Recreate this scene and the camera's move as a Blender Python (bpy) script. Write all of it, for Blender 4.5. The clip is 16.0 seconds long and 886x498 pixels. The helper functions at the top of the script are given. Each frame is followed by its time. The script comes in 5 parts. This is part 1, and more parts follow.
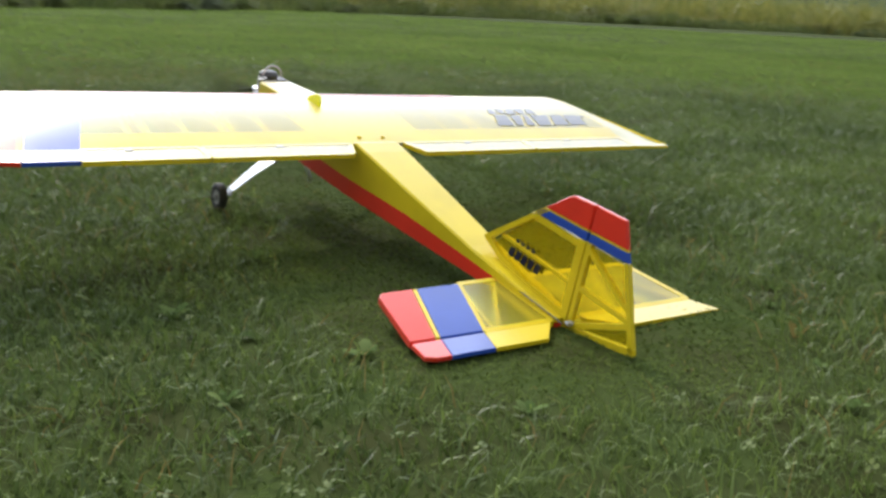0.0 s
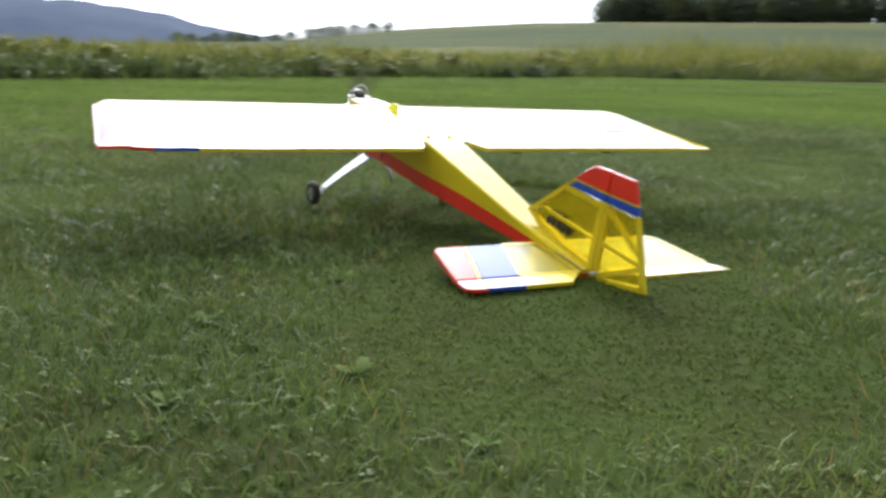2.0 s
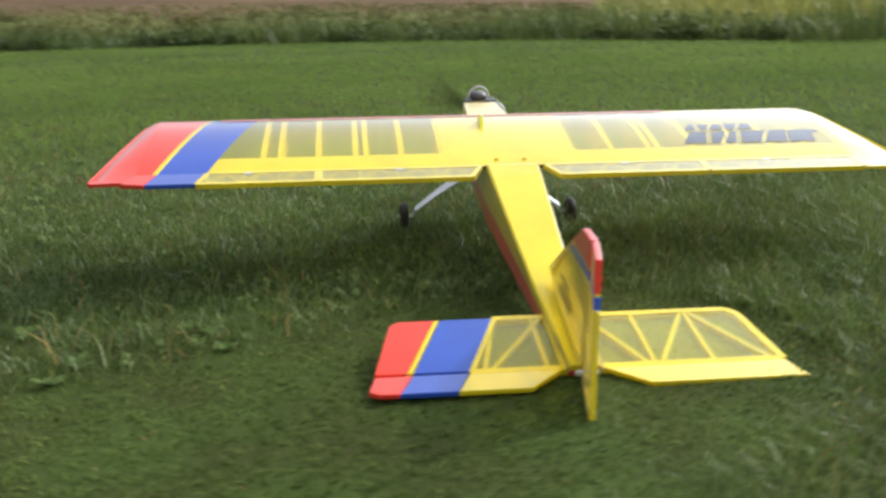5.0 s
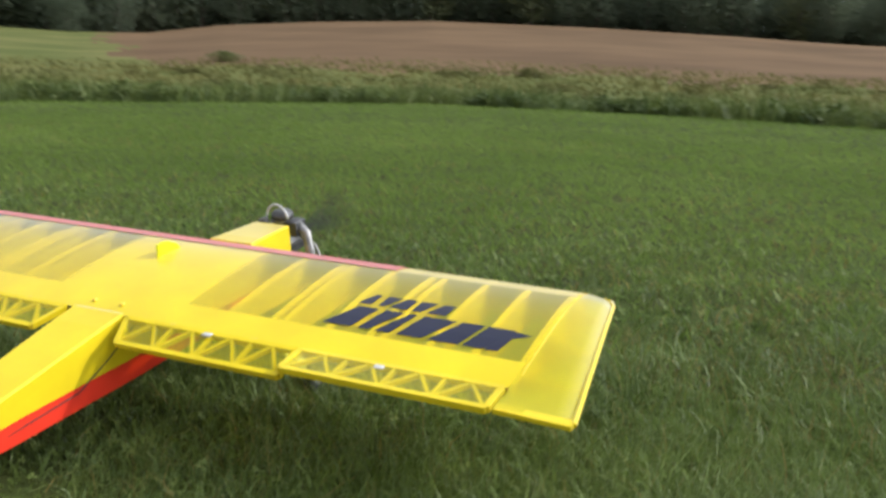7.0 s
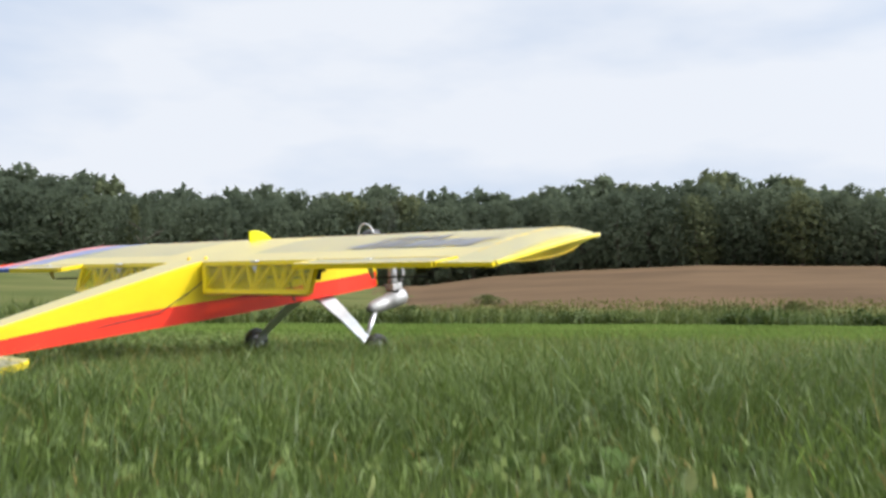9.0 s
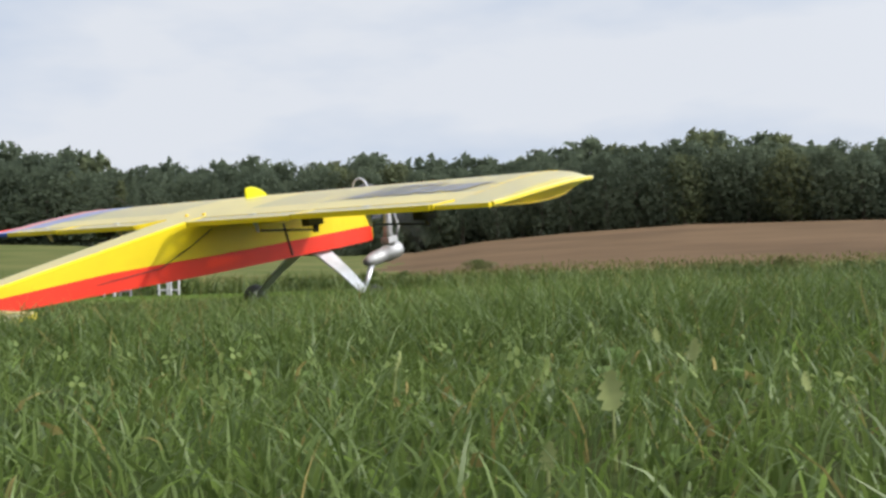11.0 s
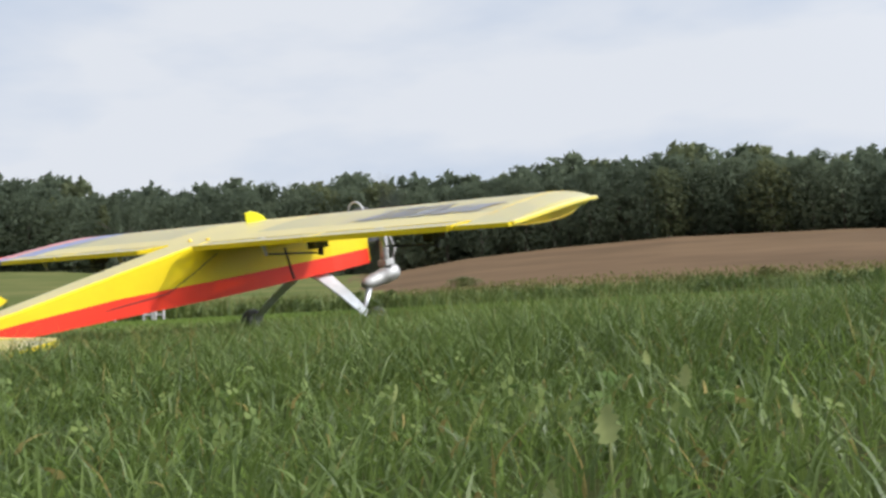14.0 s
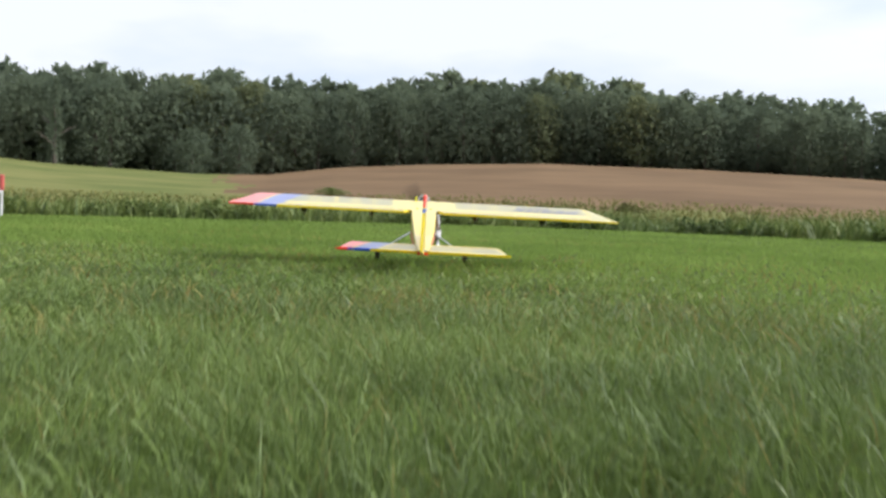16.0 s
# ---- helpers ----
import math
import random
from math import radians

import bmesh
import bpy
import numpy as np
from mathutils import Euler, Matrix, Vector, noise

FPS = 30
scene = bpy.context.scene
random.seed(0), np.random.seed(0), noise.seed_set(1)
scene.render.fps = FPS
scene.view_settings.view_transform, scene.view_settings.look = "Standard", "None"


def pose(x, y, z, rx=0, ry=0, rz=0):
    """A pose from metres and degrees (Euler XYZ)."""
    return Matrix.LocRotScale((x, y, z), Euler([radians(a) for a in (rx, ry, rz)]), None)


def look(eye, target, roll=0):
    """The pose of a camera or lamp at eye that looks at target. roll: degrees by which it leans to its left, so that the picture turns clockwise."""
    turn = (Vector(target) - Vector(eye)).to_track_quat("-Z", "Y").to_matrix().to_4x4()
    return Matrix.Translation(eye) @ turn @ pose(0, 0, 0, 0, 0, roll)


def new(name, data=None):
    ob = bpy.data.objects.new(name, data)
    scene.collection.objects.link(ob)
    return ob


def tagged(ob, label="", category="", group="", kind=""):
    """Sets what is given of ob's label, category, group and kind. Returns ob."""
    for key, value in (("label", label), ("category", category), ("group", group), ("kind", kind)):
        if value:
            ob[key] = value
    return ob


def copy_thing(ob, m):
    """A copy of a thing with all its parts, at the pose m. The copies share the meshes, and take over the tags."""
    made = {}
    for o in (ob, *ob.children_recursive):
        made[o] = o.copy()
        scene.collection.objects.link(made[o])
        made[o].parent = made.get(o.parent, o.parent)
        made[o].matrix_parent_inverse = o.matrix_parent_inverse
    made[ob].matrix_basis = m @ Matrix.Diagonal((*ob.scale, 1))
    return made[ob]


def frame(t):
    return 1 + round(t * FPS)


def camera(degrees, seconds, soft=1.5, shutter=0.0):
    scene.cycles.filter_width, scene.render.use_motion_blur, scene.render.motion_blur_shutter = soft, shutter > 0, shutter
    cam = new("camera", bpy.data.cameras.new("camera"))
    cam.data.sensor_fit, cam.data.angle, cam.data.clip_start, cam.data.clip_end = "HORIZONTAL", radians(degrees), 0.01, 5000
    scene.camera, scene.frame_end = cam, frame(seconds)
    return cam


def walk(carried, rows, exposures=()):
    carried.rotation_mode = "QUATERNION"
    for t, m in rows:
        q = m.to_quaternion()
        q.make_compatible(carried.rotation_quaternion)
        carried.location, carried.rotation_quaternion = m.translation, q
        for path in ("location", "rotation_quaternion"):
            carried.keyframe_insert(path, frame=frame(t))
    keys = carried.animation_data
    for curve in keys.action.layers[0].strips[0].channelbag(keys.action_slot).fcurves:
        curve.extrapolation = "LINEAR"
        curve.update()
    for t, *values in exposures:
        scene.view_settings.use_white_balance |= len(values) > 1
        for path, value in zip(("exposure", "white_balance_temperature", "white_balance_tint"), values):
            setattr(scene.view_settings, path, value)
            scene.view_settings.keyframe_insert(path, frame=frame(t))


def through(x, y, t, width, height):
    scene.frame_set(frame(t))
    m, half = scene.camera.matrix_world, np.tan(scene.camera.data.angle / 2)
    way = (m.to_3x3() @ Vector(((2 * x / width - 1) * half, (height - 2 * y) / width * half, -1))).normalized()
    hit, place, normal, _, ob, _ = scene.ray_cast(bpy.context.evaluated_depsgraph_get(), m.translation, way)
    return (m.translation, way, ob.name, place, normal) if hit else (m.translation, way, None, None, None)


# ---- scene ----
cam = camera(48.70, 16.0, soft=2.8, shutter=0.5)
PATH = [
    (0.0, look((-3.521, -1.477, 0.588), (-1.583, -1.481, 0.093), 3.02)),
    (0.5, look((-3.506, -1.612, 0.564), (-1.571, -1.398, 0.106), 1.91)),
    (1.0, look((-3.452, -1.595, 0.504), (-1.515, -1.353, 0.070), 2.55)),
    (1.5, look((-3.357, -1.712, 0.508), (-1.436, -1.362, 0.073), 1.86)),
    (2.0, look((-3.264, -1.968, 0.474), (-1.415, -1.310, 0.089), 1.53)),
    (2.5, look((-2.987, -2.165, 0.531), (-1.287, -1.212, 0.079), 0.58)),
    (3.0, look((-2.423, -2.314, 0.604), (-0.869, -1.121, 0.201), -0.42)),
    (5.3, look((-0.100, -2.711, 0.606), (-0.062, -0.762, 0.159), -1.14)),
    (5.5, look((0.122, -2.591, 0.649), (0.064, -0.634, 0.242), -0.30)),
    (6.0, look((0.582, -2.294, 0.660), (0.194, -0.382, 0.216), 0.19)),
    (6.5, look((1.061, -2.004, 0.698), (0.404, -0.156, 0.305), 0.94)),
    (7.0, look((1.357, -1.815, 0.700), (0.549, -0.020, 0.346), 1.57)),
    (7.5, look((1.629, -1.646, 0.607), (0.542, 0.013, 0.350), -0.21)),
    (8.0, look((1.882, -1.713, 0.445), (0.759, -0.070, 0.247), 0.74)),
    (8.5, look((1.935, -1.778, 0.275), (0.693, -0.210, 0.289), -1.65)),
    (9.0, look((1.977, -1.817, 0.100), (0.695, -0.289, 0.243), 0.26)),
    (9.5, look((2.004, -1.831, 0.052), (0.756, -0.276, 0.203), -1.65)),
    (10.0, look((2.000, -1.845, 0.052), (0.740, -0.294, 0.136), -1.01)),
    (12.5, look((1.973, -1.854, 0.061), (0.707, -0.308, 0.144), -2.75)),
    (13.0, look((1.980, -1.856, 0.060), (0.739, -0.290, 0.136), -3.17)),
    (13.5, look((1.988, -1.860, 0.062), (0.747, -0.294, 0.151), -3.11)),
    (14.0, look((1.988, -1.861, 0.064), (0.746, -0.298, 0.174), -2.77)),
    (14.2, look((1.990, -1.860, 0.083), (0.766, -0.282, 0.189), -2.10)),
    (14.5, look((1.990, -1.863, 0.074), (0.795, -0.262, 0.176), -1.86)),
    (14.8, look((2.010, -1.810, 0.061), (0.865, -0.174, 0.172), -0.95)),
    (15.0, look((2.018, -1.787, 0.071), (0.917, -0.120, 0.166), -0.74)),
    (15.5, look((2.018, -1.697, 0.105), (0.973, 0.008, 0.104), 0.46)),
    (16.0, look((1.948, -1.590, 0.257), (0.923, 0.125, 0.184), 1.78)),
]
EXPOSURES = [(0.0, -0.36), (2.5, -0.2), (3.2, -0.19), (5.5, -0.28), (7.0, -0.28), (8.0, 0.0), (9.0, -0.1), (9.5, -0.28), (10.0, -0.32), (12.5, -0.2), (13.0, -0.27), (14.5, -0.27), (15.0, -0.3), (15.5, -0.1), (16.0, 0.08)]
walk(cam, PATH, EXPOSURES)

# ---- world, sun, exposure ----
SUN_EL, SUN_AZ = 35.3, 63.8          # degrees; azimuth from +y towards +x
world = bpy.data.worlds.new("sky")
scene.world = world
world.use_nodes = True
wn, wl = world.node_tree.nodes, world.node_tree.links
wn.clear()
w_out, w_bg = wn.new("ShaderNodeOutputWorld"), wn.new("ShaderNodeBackground")
sky = wn.new("ShaderNodeTexSky")
sky.sky_type, sky.sun_disc = "NISHITA", False
sky.sun_elevation, sky.sun_rotation = radians(SUN_EL), radians(SUN_AZ)
sky.air_density, sky.dust_density = 1.0, 1.2
w_co, w_map = wn.new("ShaderNodeTexCoord"), wn.new("ShaderNodeMapping")
w_map.inputs["Scale"].default_value = (1.0, 1.0, 3.2)
w_map.inputs["Location"].default_value = (3.1, 0.7, 0.0)
w_noise, w_ramp = wn.new("ShaderNodeTexNoise"), wn.new("ShaderNodeValToRGB")
w_noise.inputs["Scale"].default_value, w_noise.inputs["Detail"].default_value = 1.9, 5.0
w_noise.inputs["Roughness"].default_value = 0.52
w_ramp.color_ramp.elements[0].position, w_ramp.color_ramp.elements[0].color = 0.36, (0.25, 0.25, 0.25, 1)
w_ramp.color_ramp.elements[1].position, w_ramp.color_ramp.elements[1].color = 0.52, (0.97, 0.97, 0.97, 1)
w_mix = wn.new("ShaderNodeMixRGB")
w_mix.inputs["Color2"].default_value = (9.1, 9.55, 10.35, 1)
wl.new(w_co.outputs["Generated"], w_map.inputs["Vector"])
wl.new(w_map.outputs["Vector"], w_noise.inputs["Vector"])
wl.new(w_noise.outputs["Fac"], w_ramp.inputs["Fac"])
wl.new(w_ramp.outputs["Color"], w_mix.inputs["Fac"])
w_blue = wn.new("ShaderNodeMixRGB")       # thin bright veil before the blue gaps
w_blue.inputs["Fac"].default_value, w_blue.inputs["Color2"].default_value = 0.8, (7.0, 8.3, 10.5, 1)
wl.new(sky.outputs["Color"], w_blue.inputs["Color1"])
wl.new(w_blue.outputs["Color"], w_mix.inputs["Color1"])
# thin cloud round the sun glows with light scattered forward
w_dot, w_pow, w_gain, w_glow = wn.new("ShaderNodeVectorMath"), wn.new("ShaderNodeMath"), wn.new("ShaderNodeMath"), wn.new("ShaderNodeVectorMath")
w_dot.operation, w_pow.operation, w_gain.operation, w_glow.operation = "DOT_PRODUCT", "POWER", "MULTIPLY_ADD", "SCALE"
w_dot.inputs[1].default_value = (math.sin(radians(SUN_AZ)) * math.cos(radians(SUN_EL)), math.cos(radians(SUN_AZ)) * math.cos(radians(SUN_EL)), math.sin(radians(SUN_EL)))
w_clip = wn.new("ShaderNodeMath")
w_clip.operation, w_clip.inputs[1].default_value = "MAXIMUM", 0.0
w_pow.inputs[1].default_value, w_gain.inputs[1].default_value, w_gain.inputs[2].default_value = 4.5, 5.2, 1.0
wl.new(w_co.outputs["Generated"], w_dot.inputs[0])
wl.new(w_dot.outputs["Value"], w_clip.inputs[0])
wl.new(w_clip.outputs[0], w_pow.inputs[0])
wl.new(w_pow.outputs[0], w_gain.inputs[0])
wl.new(w_mix.outputs["Color"], w_glow.inputs[0])
wl.new(w_gain.outputs[0], w_glow.inputs["Scale"])
wl.new(w_glow.outputs["Vector"], w_bg.inputs["Color"])
w_bg.inputs["Strength"].default_value = 0.10
wl.new(w_bg.outputs["Background"], w_out.inputs["Surface"])

sun_dir = Vector((math.sin(radians(SUN_AZ)) * math.cos(radians(SUN_EL)), math.cos(radians(SUN_AZ)) * math.cos(radians(SUN_EL)), math.sin(radians(SUN_EL))))
sun = new("sun", bpy.data.lights.new("sun", "SUN"))
sun.data.energy, sun.data.angle, sun.data.color = 3.15, radians(0.8), (1.0, 0.95, 0.86)
sun.matrix_world = look(sun_dir * 50, (0, 0, 0))


# ---- materials ----
def nodes_of(name):
    m = bpy.data.materials.new(name)
    m.use_nodes = True
    nt = m.node_tree
    return m, nt.nodes, nt.links, nt.nodes["Principled BSDF"], nt.nodes["Material Output"]


def varied(name, col_a, col_b, rough=0.6, scale=8.0, metal=0.0, bump=0.0, bump_scale=60.0, island=0.0, spec=0.5, detail=4.0, coat=0.0):
    """Two colours mixed by noise, an optional random shade for each island, and a fine bump."""
    m, n, l, bsdf, out = nodes_of(name)
    co, nz, ramp = n.new("ShaderNodeTexCoord"), n.new("ShaderNodeTexNoise"), n.new("ShaderNodeMixRGB")
    nz.inputs["Scale"].default_value, nz.inputs["Detail"].default_value = scale, detail
    l.new(co.outputs["Object"], nz.inputs["Vector"])
    cr = n.new("ShaderNodeValToRGB")
    cr.color_ramp.elements[0].position, cr.color_ramp.elements[1].position = 0.35, 0.65
    l.new(nz.outputs["Fac"], cr.inputs["Fac"])
    fac = cr.outputs["Color"]
    if island:
        geo, add = n.new("ShaderNodeNewGeometry"), n.new("ShaderNodeMath")
        add.operation = "MULTIPLY_ADD"
        add.inputs[1].default_value, add.use_clamp = island, True
        l.new(geo.outputs["Random Per Island"], add.inputs[0])
        sub = n.new("ShaderNodeMath")
        sub.operation = "MULTIPLY_ADD"
        sub.inputs[1].default_value, sub.inputs[2].default_value = 1.0 - island * 0.6, -island * 0.2
        l.new(fac, sub.inputs[0])
        l.new(sub.outputs[0], add.inputs[2])
        fac = add.outputs[0]
    ramp.inputs["Color1"].default_value, ramp.inputs["Color2"].default_value = (*col_a, 1), (*col_b, 1)
    l.new(fac, ramp.inputs["Fac"])
    l.new(ramp.outputs["Color"], bsdf.inputs["Base Color"])
    bsdf.inputs["Roughness"].default_value, bsdf.inputs["Metallic"].default_value = rough, metal
    bsdf.inputs["Specular IOR Level"].default_value = spec
    bsdf.inputs["Coat Weight"].default_value = coat
    if bump:
        b, nb = n.new("ShaderNodeBump"), n.new("ShaderNodeTexNoise")
        nb.inputs["Scale"].default_value, nb.inputs["Detail"].default_value = bump_scale, 3.0
        l.new(co.outputs["Object"], nb.inputs["Vector"])
        b.inputs["Strength"].default_value, b.inputs["Distance"].default_value = bump, 0.004
        l.new(nb.outputs["Fac"], b.inputs["Height"])
        l.new(b.outputs["Normal"], bsdf.inputs["Normal"])
    return m


def leafy(name, col_a, col_b, through=0.35, rough=0.55, scale=0.6, spec=0.3, island=0.75):
    """Foliage: a varied colour for each leaf, and light that shines through it."""
    m = varied(name, col_a, col_b, rough=rough, scale=scale, island=island, spec=spec)
    n, l = m.node_tree.nodes, m.node_tree.links
    bsdf, out = n["Principled BSDF"], n["Material Output"]
    tr, mx = n.new("ShaderNodeBsdfTranslucent"), n.new("ShaderNodeMixShader")
    src = bsdf.inputs["Base Color"].links[0].from_socket
    l.new(src, tr.inputs["Color"])
    mx.inputs["Fac"].default_value = through
    l.new(bsdf.outputs[0], mx.inputs[1])
    l.new(tr.outputs[0], mx.inputs[2])
    l.new(mx.outputs[0], out.inputs["Surface"])
    return m


def film(name, col, clear, tint, rough=0.34, thin=0.45, gloss=0.025):
    """Heat-shrunk covering film: a glossy skin, slightly wrinkled, under which part of the light passes through."""
    m = varied(name, col, tuple(c * 0.88 for c in col), rough=0.6, scale=9.0, bump=0.2, bump_scale=14.0, spec=0.0)
    n, l = m.node_tree.nodes, m.node_tree.links
    bsdf, out = n["Principled BSDF"], n["Material Output"]
    base = bsdf.outputs[0]
    if clear > 0:
        tl, m0 = n.new("ShaderNodeBsdfTranslucent"), n.new("ShaderNodeMixShader")
        tl.inputs["Color"].default_value, m0.inputs["Fac"].default_value = (*col, 1), thin
        l.new(base, m0.inputs[1])
        l.new(tl.outputs[0], m0.inputs[2])
        tp, mx = n.new("ShaderNodeBsdfTransparent"), n.new("ShaderNodeMixShader")
        tp.inputs["Color"].default_value = (*tint, 1)
        mx.inputs["Fac"].default_value = clear
        l.new(m0.outputs[0], mx.inputs[1])
        l.new(tp.outputs[0], mx.inputs[2])
        base = mx.outputs[0]
    gl, fr, top = n.new("ShaderNodeBsdfGlossy"), n.new("ShaderNodeLayerWeight"), n.new("ShaderNodeMixShader")
    gl.inputs["Roughness"].default_value, fr.inputs["Blend"].default_value = rough, 0.5
    pw, sc = n.new("ShaderNodeMath"), n.new("ShaderNodeMath")
    pw.operation, sc.operation = "POWER", "MULTIPLY_ADD"
    pw.inputs[1].default_value, sc.inputs[1].default_value, sc.inputs[2].default_value = 6.0, 2.8 * min(gloss / 0.025, 1.0), gloss
    cap = n.new("ShaderNodeMath")
    cap.operation, cap.inputs[1].default_value = "MINIMUM", 0.6
    l.new(fr.outputs["Facing"], pw.inputs[0])
    l.new(pw.outputs[0], sc.inputs[0])
    l.new(bsdf.inputs["Normal"].links[0].from_socket, gl.inputs["Normal"])
    l.new(sc.outputs[0], cap.inputs[0])
    l.new(cap.outputs[0], top.inputs["Fac"])
    l.new(base, top.inputs[1])
    l.new(gl.outputs[0], top.inputs[2])
    l.new(top.outputs[0], out.inputs["Surface"])
    return m


YELLOW = (0.74, 0.56, 0.016)
M_FILM = film("clear_yellow_film", (0.88, 0.8, 0.012), 0.62, (1.0, 1.0, 0.36), thin=0.4)
M_FILM_TAIL = film("clear_yellow_film_on_sticks", (0.84, 0.74, 0.012), 0.78, (1.0, 1.0, 0.38), thin=0.4)
M_TIP = film("yellow_film_of_tip", (0.84, 0.74, 0.012), 0.42, (0.99, 1.0, 0.36), thin=0.4)
M_FILM_LOW = film("clear_yellow_film_below", (0.8, 0.7, 0.012), 0.88, (0.98, 0.99, 0.5), gloss=0.003)
M_FILM_FIN = film("clear_amber_film_of_fin", (0.8, 0.64, 0.012), 0.8, (0.97, 0.88, 0.2))
M_YEL = film("yellow_film_over_wood", YELLOW, 0.0, YELLOW)
M_RED = film("red_film", (0.78, 0.045, 0.022), 0.0, YELLOW)
M_BLUE = film("blue_film", (0.03, 0.085, 0.42), 0.0, YELLOW)
M_RIB = varied("balsa_ribs", (0.84, 0.60, 0.05), (0.72, 0.5, 0.04), rough=0.5, scale=30)
M_NAVY = film("navy_decal", (0.014, 0.017, 0.04), 0.0, YELLOW)
M_ALU = varied("brushed_aluminium", (0.62, 0.63, 0.64), (0.5, 0.51, 0.52), rough=0.38, scale=30, metal=0.75, bump=0.1)
M_CAST = varied("cast_aluminium", (0.42, 0.41, 0.4), (0.3, 0.3, 0.29), rough=0.45, scale=50, metal=0.8, bump=0.3, bump_scale=150)
M_DARK = varied("dark_engine_metal", (0.05, 0.05, 0.055), (0.1, 0.1, 0.1), rough=0.45, scale=60, metal=0.4)
M_STEEL = varied("sooty_steel", (0.2, 0.19, 0.18), (0.3, 0.29, 0.28), rough=0.5, scale=50, metal=0.6, bump=0.2)
M_MATT = varied("matt_cast_silencer", (0.3, 0.29, 0.28), (0.42, 0.41, 0.4), rough=0.55, scale=60, metal=0.45, bump=0.25, bump_scale=120)
M_RUBBER = varied("black_rubber", (0.015, 0.015, 0.015), (0.03, 0.03, 0.028), rough=0.75, scale=60, bump=0.3)
M_PROP = varied("dark_grey_propeller", (0.03, 0.03, 0.032), (0.05, 0.05, 0.05), rough=0.4, scale=30)
M_LIME = film("lime_vane", (0.86, 0.84, 0.02), 0.15, (0.9, 0.95, 0.1), thin=0.5)
M_WHITE = varied("white_plastic", (0.5, 0.49, 0.48), (0.42, 0.41, 0.41), rough=0.4, scale=10)
M_FOAM = varied("red_foam", (0.4, 0.075, 0.055), (0.3, 0.055, 0.045), rough=0.8, scale=20)
M_PALEBLUE = varied("pale_blue_cloth", (0.35, 0.45, 0.6), (0.55, 0.6, 0.66), rough=0.7, scale=6)
M_TUBE = varied("clear_tubing", (0.55, 0.56, 0.58), (0.45, 0.46, 0.48), rough=0.2, scale=20)
M_GRASS = leafy("lawn_grass", (0.048, 0.081, 0.0165), (0.166, 0.224, 0.056), through=0.38, rough=0.44, scale=1.3, spec=0.34)
M_FLAT = leafy("flattened_grass", (0.048, 0.078, 0.017), (0.15, 0.196, 0.05), through=0.3, rough=0.9, scale=1.3, spec=0.03)
# lighter copy of the lawn grass; brightness of sunlit tips is in its colour
M_MOWN = leafy("mown_grass_sunlit_tone", (0.12, 0.184, 0.039), (0.192, 0.268, 0.064), through=0.52, rough=0.85, scale=0.35, spec=0.04, island=0.35)
M_STRAW = leafy("dry_grass", (0.19, 0.15, 0.05), (0.3, 0.24, 0.09), through=0.3, rough=0.9, spec=0.05)
M_BROAD = leafy("broad_leaves", (0.085, 0.13, 0.03), (0.2, 0.245, 0.07), through=0.35, rough=0.6, spec=0.25)
M_LEAF = leafy("pale_weed_leaves", (0.09, 0.15, 0.042), (0.2, 0.26, 0.09), through=0.35, rough=0.85, scale=8.0, spec=0.06)
M_WEED = leafy("tall_weeds", (0.05, 0.085, 0.02), (0.165, 0.195, 0.05), through=0.3, scale=0.25)
M_GOLD = leafy("yellow_crop_tops", (0.12, 0.15, 0.035), (0.33, 0.315, 0.075), through=0.3, scale=0.2)
M_MEADOW = leafy("dry_meadow_plants", (0.09, 0.1, 0.034), (0.195, 0.18, 0.066), through=0.3, rough=0.8, scale=0.2, spec=0.08, island=0.4)
M_TREE_PALE = leafy("pale_woodland_leaves", (0.108, 0.128, 0.07), (0.15, 0.163, 0.08), through=0.4, rough=0.9, scale=0.06, spec=0.04)
# leaf green lifted towards grey-blue, so the colour carries the distance haze
M_TREE = leafy("woodland_leaves_hazed", (0.1, 0.125, 0.086), (0.134, 0.16, 0.1), through=0.6, rough=0.9, scale=0.06, spec=0.04)
M_BARK = varied("bark", (0.07, 0.055, 0.04), (0.12, 0.1, 0.08), rough=0.9, scale=2)
M_SOIL = varied("lawn_thatch", (0.042, 0.047, 0.015), (0.05, 0.074, 0.019), rough=1.0, scale=4.2, bump=0.5, bump_scale=25, detail=8, spec=0.05)
M_DRYF = varied("rough_meadow", (0.08, 0.097, 0.028), (0.135, 0.132, 0.047), rough=0.95, scale=0.12, detail=9, spec=0.05)
M_BROWN = varied("brown_stubble_field", (0.1, 0.064, 0.036), (0.145, 0.093, 0.052), rough=0.95, scale=0.07, detail=9, bump=0.6, bump_scale=3, spec=0.05)
M_CROP = varied("crop_field", (0.06, 0.075, 0.02), (0.098, 0.1, 0.032), rough=0.95, scale=0.1, detail=9, spec=0.05)
# far forest; the blue of the distance haze is painted into its base colour
M_MOUNT = varied("wooded_mountain_haze_in_colour", (0.07, 0.095, 0.15), (0.095, 0.12, 0.175), rough=1.0, scale=0.006, detail=8, spec=0.05)
M_HILL = varied("green_hill", (0.042, 0.062, 0.019), (0.07, 0.085, 0.029), rough=0.95, scale=0.02, detail=6, spec=0.05)


